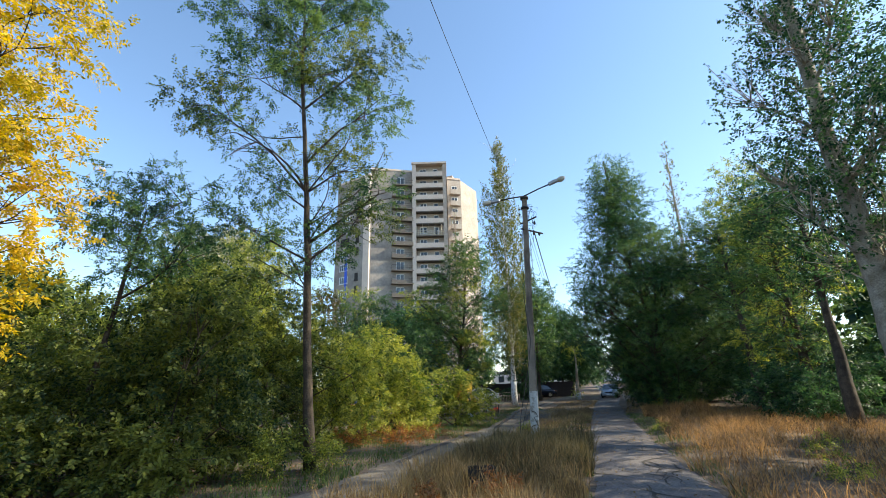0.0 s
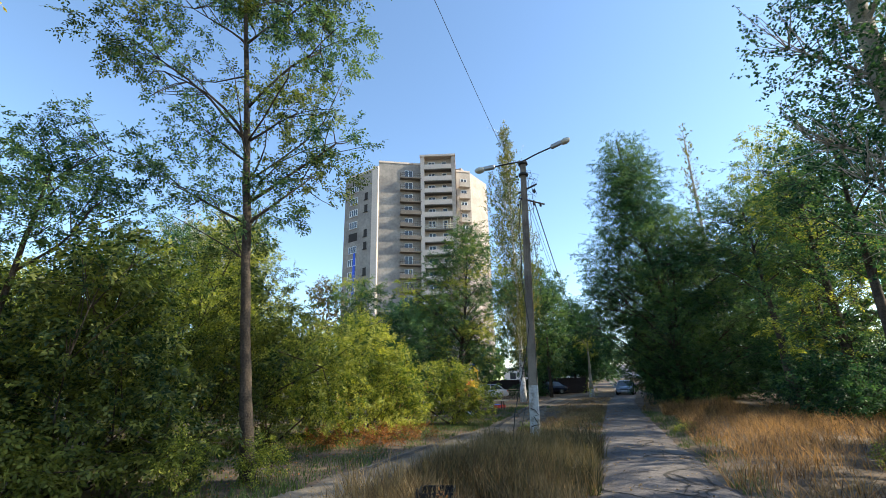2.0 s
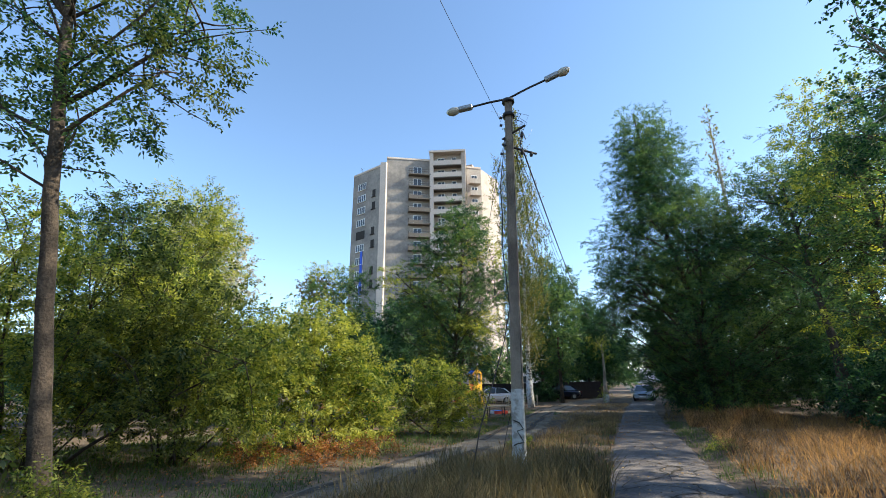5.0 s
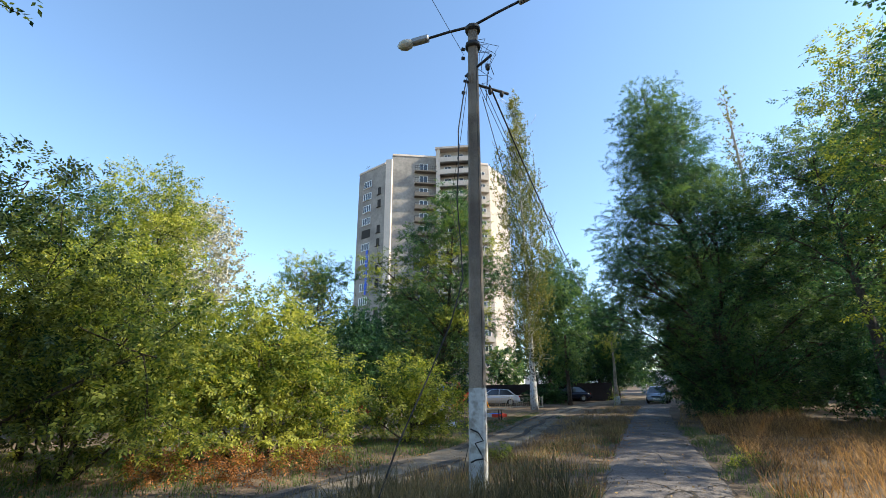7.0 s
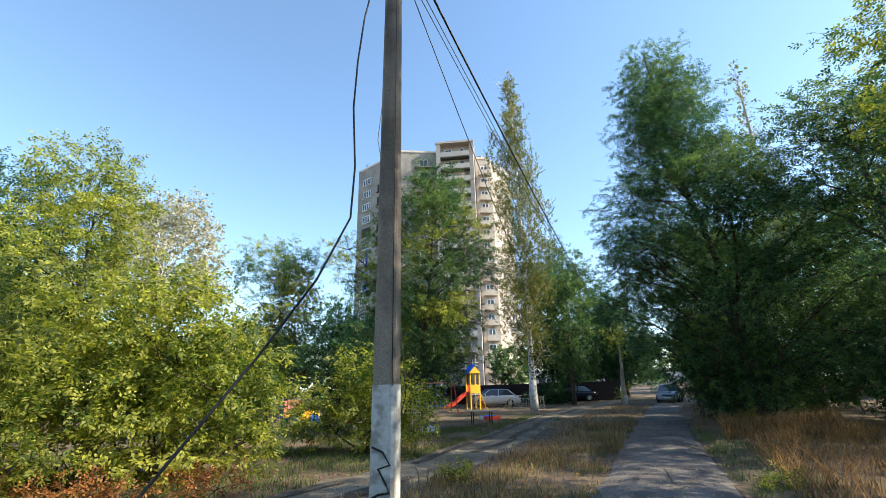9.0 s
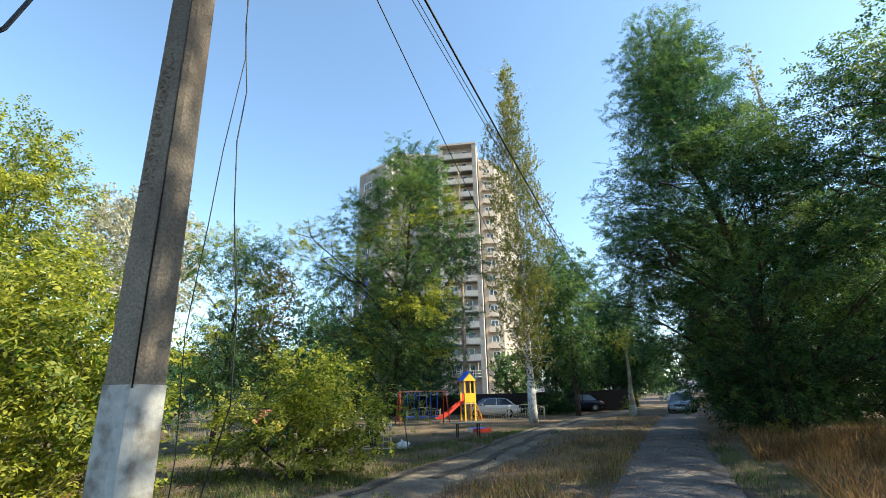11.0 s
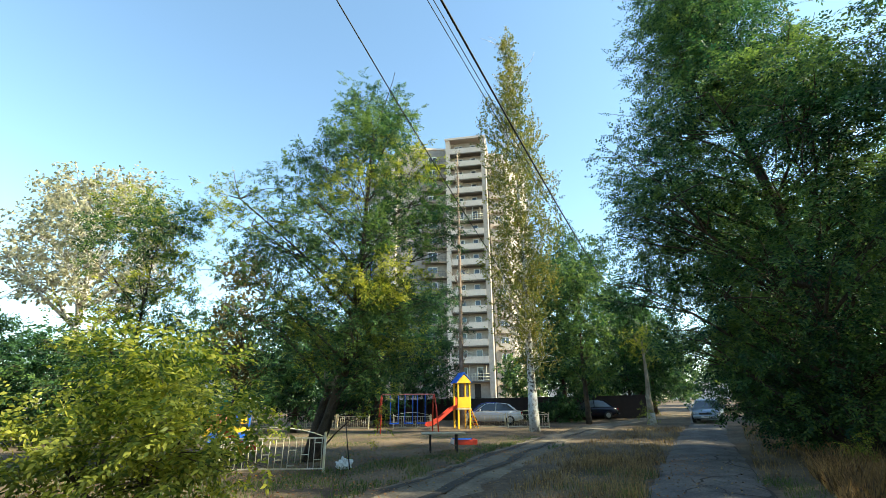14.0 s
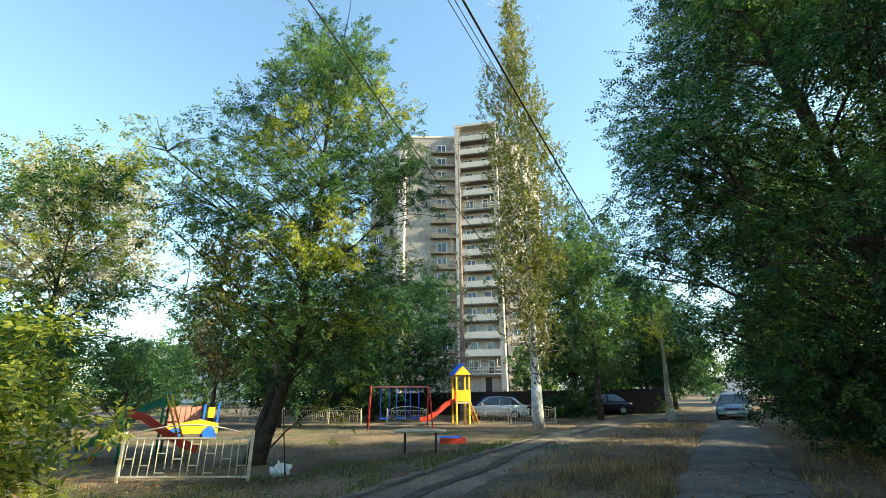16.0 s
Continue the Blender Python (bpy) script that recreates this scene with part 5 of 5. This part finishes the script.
# ---- cars ----
def car(x, y, rz, paint, label):
    T = thing("car", x, y, gz(y), rz, label, "car", "parked cars")
    T.scale = (1, 1, 1)
    # stations along the length: (y, half width, bottom, shoulder)
    st = [(-2.15, 0.62, 0.42, 0.72), (-2.08, 0.76, 0.3, 0.88), (-1.7, 0.84, 0.24, 0.93), (-0.6, 0.86, 0.22, 0.92), (0.6, 0.86, 0.22, 0.9), (1.5, 0.83, 0.24, 0.84), (2.0, 0.74, 0.28, 0.74), (2.15, 0.58, 0.38, 0.62)]
    v, f = [], []
    for i, (py, w, b, s) in enumerate(st):
        m = (b + s) / 2 + 0.05
        v += [(-w * 0.9, py, b), (w * 0.9, py, b), (w, py, m - 0.1), (w * 0.985, py, m + 0.1), (w * 0.9, py, s), (-w * 0.9, py, s), (-w * 0.985, py, m + 0.1), (-w, py, m - 0.1)]
        if i:
            o = 8 * (i - 1)
            f += [(o + k, o + (k + 1) % 8, o + 8 + (k + 1) % 8, o + 8 + k) for k in range(8)]
    f += [tuple(range(7, -1, -1)), tuple(range(len(v) - 8, len(v)))]
    raw("body", v, f, paint, T, "", True)
    cab = [(-1.75, 0.72, 0.9), (-1.15, 0.58, 1.36), (-0.7, 0.57, 1.43), (0.1, 0.58, 1.43), (0.45, 0.6, 1.36), (1.15, 0.74, 0.88)]
    # glasshouse
    v = []
    for py, w, z in cab:
        v += [(-w, py, z), (w, py, z)]
    n = len(cab)
    base = [(-0.78, -1.75, 0.86), (0.78, -1.75, 0.86), (-0.78, 1.15, 0.84), (0.78, 1.15, 0.84)]
    f = [(2 * i, 2 * i + 1, 2 * i + 3, 2 * i + 2) for i in range(n - 1)]
    ib = len(v)
    v += [(s * 0.775, py, 0.87) for py, w, z in cab for s in (-1, 1)]
    f += [(2 * i, 2 * i + 2, ib + 2 * i + 2, ib + 2 * i) for i in range(n - 1)] + [(2 * i + 1, ib + 2 * i + 1, ib + 2 * i + 3, 2 * i + 3) for i in range(n - 1)]
    raw("glasshouse", v, f, GLASS, T, "dark car windows")
    # roof and pillars
    rv, rf = [], []
    for i, (py, w, z) in enumerate(cab[1:5]):
        rv += [(-w - 0.012, py, z - 0.02), (w + 0.012, py, z - 0.02), (w - 0.04, py, z + 0.02), (-w + 0.04, py, z + 0.02)]
        if i:
            o = 4 * (i - 1)
            rf += [(o + k, o + (k + 1) % 4, o + 4 + (k + 1) % 4, o + 4 + k) for k in range(4)]
    rf += [(3, 2, 1, 0), tuple(range(len(rv) - 4, len(rv)))]
    raw("roof", rv, rf, paint, T)
    for s in (-1, 1):
        tube("pillar", [(s * 0.77, -1.78, 0.88), (s * 0.6, -1.15, 1.36)], 0.045, paint, T, "", 6)
        tube("pillar", [(s * 0.77, 1.17, 0.86), (s * 0.6, 0.45, 1.36)], 0.035, paint, T, "", 6)
        tube("pillar", [(s * 0.79, -0.3, 0.88), (s * 0.59, -0.35, 1.41)], 0.03, paint, T, "", 6)
        boxed("mirror", (s * 0.98 - 0.1, 0.72, 0.9, s * 0.98 + 0.1, 0.82, 1.04), paint, T, "", 0.025)
        boxed("tail_light", (s * 0.6 - 0.13, -2.15, 0.66, s * 0.6 + 0.13, -2.02, 0.82), TAIL_RED, T, "red tail light", 0.02)
        boxed("headlight", (s * 0.56 - 0.14, 2.0, 0.56, s * 0.56 + 0.14, 2.14, 0.68), HEAD_LENS, T, "headlight", 0.02)
        for py in (-1.3, 1.35):
            v, f = tube_data([(s * 0.64, py, 0.31), (s * 0.68, py, 0.31), (s * 0.82, py, 0.31), (s * 0.86, py, 0.31)], [0.28, 0.31, 0.31, 0.28], 18)
            w = raw("wheel", v, f, TYRE, T, "", True)
            v, f = tube_data([(s * 0.855, py, 0.31), (s * 0.867, py, 0.31)], [0.19, 0.16], 14)
            raw("rim", v, f, STEEL_GREY, w, "grey wheel rim")
    boxed("bumper", (-0.74, -2.2, 0.34, 0.74, -2.05, 0.54), paint, T, "", 0.03)
    boxed("bumper", (-0.7, 2.05, 0.3, 0.7, 2.2, 0.48), paint, T, "", 0.03)
    boxed("grille", (-0.36, 2.08, 0.52, 0.36, 2.16, 0.62), STEEL_DARK, T, "dark grille", 0.01)
    boxed("number_plate", (-0.26, 2.2, 0.34, 0.26, 2.215, 0.45), PLATE, T, "pale number plate")
    boxed("number_plate", (-0.26, -2.215, 0.6, 0.26, -2.16, 0.71), PLATE, T, "pale number plate")


car(-1.55, 49.9, 178, SILVER, "silver-blue saloon car standing on the road")
car(-9.1, 52.0, 118, BLACKCAR, "dark saloon car parked behind the hedge")
car(-13.6, 45.3, 112, WHITECAR, "pale saloon car behind the playground fence")
car(-14.9, 47.3, 112, BLUECAR, "blue car behind the playground fence")

# ---- far edge ----
def far_fence():
    T = thing("sheet_fence", 0, 0, 0, 0, "dark brown sheet-metal fence along the yard", "fence")
    a, b = Vector((-36, 47.7)), Vector((-6.2, 58.3))
    n = 16
    for i in range(n):
        p = a.lerp(b, i / n)
        o = boxed("panel", (0, -0.02, gz(p.y) - 0.1, 1.93, 0.02, gz(p.y) + 1.75), DARK_FENCE, T)
        o.matrix_basis = pose(p.x, p.y, 0, 0, 0, math.degrees(math.atan2(b.y - a.y, b.x - a.x)))
        q = boxed("fence_post", (1.93, -0.04, gz(p.y) - 0.1, 1.99, 0.04, gz(p.y) + 1.85), DARK_FENCE, T)
        q.matrix_basis = o.matrix_basis


far_fence()


def low_building(x, y, rz, w, d, h, wall, roof, label, doors=2):
    T = thing("low_building", x, y, gz(y), rz, label, "building")
    boxed("wall", (-w / 2, 0, -0.2, w / 2, d, h), wall, T)
    boxed("roof", (-w / 2 - 0.3, -0.3, h + 0.004, w / 2 + 0.3, d + 0.3, h + 0.22), roof, T)
    for i in range(doors):
        cx = -w / 2 + w * (i + 0.5) / doors
        boxed("window", (cx - 0.6, -0.05, 1.0, cx + 0.6, 0.03, 2.2), GLASS, T)


low_building(-18, 97, 12, 16, 7, 3.0, WHITE_WALL, ROOF_GREY, "low white plastered building beyond the yard", 4)
low_building(-3.5, 140, 5, 18, 8, 3.4, WHITE_WALL, ROOF_GREY, "white garage row at the end of the road", 4)
low_building(-95, 72, 30, 26, 12, 11.5, WHITE_WALL, ROOF_BLUE, "blue-roofed building far behind the trees", 5)


def far_pole(x, y, h):
    T = thing("utility_pole", x, y, gz(y) - 0.1, 0, "grey concrete utility pole beside the road", "utility pole")
    tube("pole", [(0, 0, 0), (0, 0, h * 0.5), (0.05, 0, h)], [0.16, 0.13, 0.09], CONCRETE, T, "", 8)
    tube("crossarm", [(-0.7, 0, h - 0.4), (0.7, 0, h - 0.4)], 0.04, STEEL_DARK, T, "", 6)
    for s in (-0.6, 0, 0.6):
        tube("insulator", [(s, 0, h - 0.36), (s, 0, h - 0.28), (s, 0, h - 0.2)], [0.03, 0.045, 0.02], FRAME_WHITE, T)


far_pole(-6.25, 62.0, 8.8)


def rusty_bin(x, y, rz):
    T = thing("rusty_bin", x, y, gz(y), rz, "dark rusted open sheet-steel bin in the grass", "bin")
    w, h = 0.2, 0.5
    for dims in ((-w, -w, 0.03, w, -w + 0.012, h), (-w, w - 0.012, 0.03, w, w, h), (-w, -w + 0.014, 0.03, -w + 0.012, w - 0.014, h), (w - 0.012, -w + 0.014, 0.03, w, w - 0.014, h)):
        boxed("side", dims, STEEL_DARK, T)
    boxed("bottom", (-w + 0.013, -w + 0.013, 0.0, w - 0.013, w - 0.013, 0.029), STEEL_DARK, T)
    for sx in (-w, w):
        boxed("leg", (sx - 0.015, -w - 0.03, 0, sx + 0.015, -w - 0.002, h + 0.05), STEEL_DARK, T)


rusty_bin(-1.75, 6.6, 20)

# ---- hedge and grass ----
tree((-10.4, 48.2), None, [(0, 0, 0.6, 1.2, 0.9, 0.7), (1.2, 0.6, 0.6, 1.1, 0.8, 0.7), (0.4, 0.2, 1.1, 1.2, 0.8, 0.5), (-1.0, -0.5, 0.6, 0.9, 0.8, 0.6)], LEAF_SHADED, BARK, 120, density=2.0, sprig=0.4, per=7, leaflets=5, size=0.09, leaf_len=0.16, gap=0.0, r0=0.04, label="low clipped dark hedge beside the yard", name="hedge", category="hedge")
tree((-4.3, 46.8), [(0, 0, 1.5), (0.1, 0, 3.5), (0.1, 0, 5)], [(0.0, 0, 0.7, 0.5, 0.5, 0.5), (0.2, 0, 4.2, 0.9, 0.9, 0.7), (-0.3, 0.1, 5.2, 0.9, 0.9, 0.6), (0.5, 0.1, 5.6, 0.7, 0.7, 0.5)], LEAF_LIGHT, BARK_GREY, 121, density=1.1, sprig=0.5, per=5, leaflets=7, r0=0.22, label="stout pollarded trunk with yellow-green shoots beside the road", name="young_tree", white=0.6)


def grass(name, label, regions, count, height, width, mat, seed, lean=0.35, clump=0.0, blades_only=True):
    """Blades as bent ribbons over rectangles of the plan, left out on road and track."""
    rng = np.random.default_rng(seed)
    area = np.array([(r[1] - r[0]) * (r[3] - r[2]) for r in regions], float)
    pick = rng.choice(len(regions), count, p=area / area.sum())
    r = np.array(regions, float)[pick]
    x = r[:, 0] + (r[:, 1] - r[:, 0]) * rng.random(count)
    y = r[:, 2] + (r[:, 3] - r[:, 2]) * rng.random(count)
    n1 = np.sin(x * 1.7 + 2 * np.sin(y * 0.9)) * np.sin(y * 1.3 + 1.4 * np.sin(x * 1.1 + 0.5))
    keep = n1 > -1 + 2 * clump * rng.random(count)
    rm = np.interp(y, [q[0] for q in ROAD_MID], [q[1] for q in ROAD_MID])
    tm = np.interp(y, [q[0] for q in TRACK_MID], [q[1] for q in TRACK_MID])
    ragged = 0.12 * np.sin(y * 2.3) + 0.08 * np.sin(y * 5.1)
    keep &= (np.abs(x - rm) > 1.08 + ragged) & (np.abs(x - tm) > 0.85 + ragged)
    x, y, n1 = x[keep], y[keep], n1[keep]
    n = len(x)
    z = np.interp(y, GROUND_Y, GROUND_Z) - 0.03
    h = height * rng.uniform(0.45, 1.15, n) * (0.8 + 0.35 * n1)
    a = rng.uniform(0, 2 * np.pi, n)
    ln = lean * h * rng.uniform(0.2, 1.5, n)
    w = width * rng.uniform(0.6, 1.3, n)
    b = a + np.pi / 2 + rng.normal(size=n) * 0.4
    base = np.stack([x, y, z], 1)
    mid = base + np.stack([np.cos(a) * ln * 0.35, np.sin(a) * ln * 0.35, h * 0.6], 1)
    tip = base + np.stack([np.cos(a) * ln, np.sin(a) * ln, h], 1)
    s = np.stack([np.cos(b), np.sin(b), np.zeros(n)], 1) * w[:, None]
    if height < 0.2:
        return tagged(quads(name, np.stack([base - s, base + s, tip + s * 0.15, tip - s * 0.15], 1), mat), label, "grass", kind="stuff")
    v = np.concatenate([np.stack([base - s, base + s, mid + s * 0.8, mid - s * 0.8], 1), np.stack([mid - s * 0.8, mid + s * 0.8, tip + s * 0.15, tip - s * 0.15], 1)])
    ob = quads(name, v, mat)
    return tagged(ob, label, "grass", kind="stuff")


grass("tall_dry_grass", "tall straw-coloured dry grass beside the road", [(-3.3, -0.25, 3.5, 9.5)], 12000, 0.66, 0.006, GRASS_DRY, 1, 0.5, 0.5)
grass("tall_olive_grass", "tall olive-green grass in front of the lamp", [(-3.4, -0.25, 8.0, 14.4)], 13000, 0.72, 0.006, GRASS_OLIVE, 21, 0.5, 0.45)
grass("thin_dry_grass", "thin knee-high dry grass between path and track", [(-4, -0.8, 13, 32)], 13000, 0.3, 0.006, GRASS_DRY, 11, 0.6, 0.7)
grass("dry_tussock", "dense orange tussocks at the edge of the path", [(1.0, 4.5, 27, 31.5)], 9000, 0.75, 0.008, GRASS_RUST, 12, 0.5, 0.3)
grass("roadside_dry_grass", "golden dry grass on the verge", [(1.5, 9, 2, 32)], 34000, 0.5, 0.006, GRASS_RUST, 2, 1.1, 0.75)
grass("far_dry_grass", "dry grass further along the verge", [(-5.5, -1.5, 30, 48), (0, 6, 30, 50)], 12000, 0.22, 0.009, GRASS_DRY, 3, 0.6, 0.4)
grass("green_grass", "short green and straw grass under the bushes", [(-16, -4.5, 5, 24), (-9, -6, 24, 36)], 62000, 0.17, 0.009, GRASS_GREEN, 4, 0.6, 0.4)
grass("short_verge_grass", "short mixed grass along the path", [(-3.4, 2.2, 2, 30)], 42000, 0.15, 0.006, GRASS_GREEN, 5, 0.6, 0.4)
grass("yard_grass", "short grass of the playground", [(-24, -8, 24, 40)], 40000, 0.08, 0.008, GRASS_GREEN, 6, 0.6, 0.3)
for i, (x, y, h, r) in enumerate([(-7.2, 14.2, 0.45, 0.9), (-8.6, 13.4, 0.4, 0.8), (-6.6, 15.6, 0.4, 0.6)]):
    tree((x, y), None, [(0, 0, h * 0.6, r, r * 0.7, h * 0.6), (r * 0.6, 0.1, h * 0.5, r * 0.7, r * 0.6, h * 0.5)], LEAF_RUST, BARK, 130 + i, density=2.0, sprig=0.3, per=6, leaflets=5, leaf_len=0.14, size=0.06, gap=0.2, r0=0.015, label="withered rust-brown weeds under the bush", name="withered_weed", category="weed", group="withered weeds")

# small plants
for x, y, h, r, leaf, label in ((1.35, 19.3, 0.22, 0.3, LEAF_LIGHT, "yellow-green tuft at the edge of the path"), (2.1, 30.4, 0.8, 0.25, LEAF_LIGHT, "slim green sapling in the verge"), (4.6, 13.2, 0.5, 0.3, LEAF_LIGHT, "small green weed in the dry verge"), (4.0, 10.0, 0.4, 0.3, LEAF_LIGHT, "small green weed in the dry verge"),
                                 (-1.35, 6.0, 0.55, 0.28, LEAF_RUST, "withered reddish weed beside the bin"), (-2.3, 5.4, 0.4, 0.2, LEAF_RUST, "withered reddish weed beside the bin"), (-6.4, 6.9, 1.0, 0.35, LEAF_LIGHT, "leafy shoots at the foot of the tall robinia"), (-6.0, 8.2, 0.8, 0.4, LEAF_LIGHT, "leafy shoots at the foot of the tall robinia"), (-3.4, 18.0, 0.35, 0.3, LEAF_LIGHT, "low green weed beside the lamp")):
    tree((x, y), None, [(0, 0, h * 0.45, r, r, h * 0.45), (r * 0.4, 0, h * 0.75, r * 0.7, r * 0.7, h * 0.3)], leaf, BARK, int(abs(x * 100) + y * 10), density=6, sprig=0.16, per=5, leaflets=5, leaf_len=0.12, size=0.05, gap=0.1, r0=0.012, twigs=4, label=label, name="weed", category="weed")


def litter(name, label, regions, count, size, mat, seed):
    """Fallen leaves lying on the ground."""
    rng = np.random.default_rng(seed)
    area = np.array([(r[1] - r[0]) * (r[3] - r[2]) for r in regions], float)
    r = np.array(regions, float)[rng.choice(len(regions), count, p=area / area.sum())]
    x = r[:, 0] + (r[:, 1] - r[:, 0]) * rng.random(count)
    y = r[:, 2] + (r[:, 3] - r[:, 2]) * rng.random(count)
    z = np.interp(y, GROUND_Y, GROUND_Z) + 0.045 + 0.02 * rng.random(count)
    a, k = rng.uniform(0, 6.28, count), size * rng.uniform(0.5, 1.3, count)
    c = np.stack([x, y, z], 1)
    u = np.stack([np.cos(a) * k, np.sin(a) * k, rng.normal(size=count) * 0.25 * k], 1)
    w = np.stack([-np.sin(a) * k * 0.5, np.cos(a) * k * 0.5, rng.normal(size=count) * 0.2 * k], 1)
    tagged(quads(name, np.stack([c - u, c + w, c + u, c - w], 1), mat), label, "leaf litter", kind="stuff")


litter("rust_litter", "rust-brown fallen leaves along the track", [(-12, -5.5, 4, 34), (-3.8, -1, 3, 34)], 11000, 0.026, LEAF_RUST, 1)
litter("straw_litter", "straw-coloured litter on verge and yard", [(-14, 7, 3, 34), (-16, -2, 24, 46)], 24000, 0.026, GRASS_DRY, 2)

# stick and plastic bag at the foot of the playground tree
tagged(tube("leaning_stick", [(-8.63, 26.68, -0.02), (-8.74, 26.66, 0.6), (-8.88, 26.66, 1.3)], [0.016, 0.014, 0.01], STEEL_DARK, None, "", 6), "thin dark stick leaning beside the playground tree", "stick")


def plastic_bag(x, y):
    bm = bmesh.new()
    bmesh.ops.create_icosphere(bm, subdivisions=3, radius=0.17)
    for v in bm.verts:
        k = 1 + 0.55 * noise.noise(v.co * 13) + 0.3 * noise.noise(v.co * 31)
        v.co = Vector((v.co.x * 1.25 * k, v.co.y * k, max(-0.01, (v.co.z + 0.12) * 0.85 * k)))
    ob = part("plastic_bag", bm, FRAME_WHITE)
    ob.location = (x, y, gz(y))
    tagged(ob, "crumpled white plastic bag lying beside the tree", "plastic bag")


plastic_bag(-8.9, 26.75)
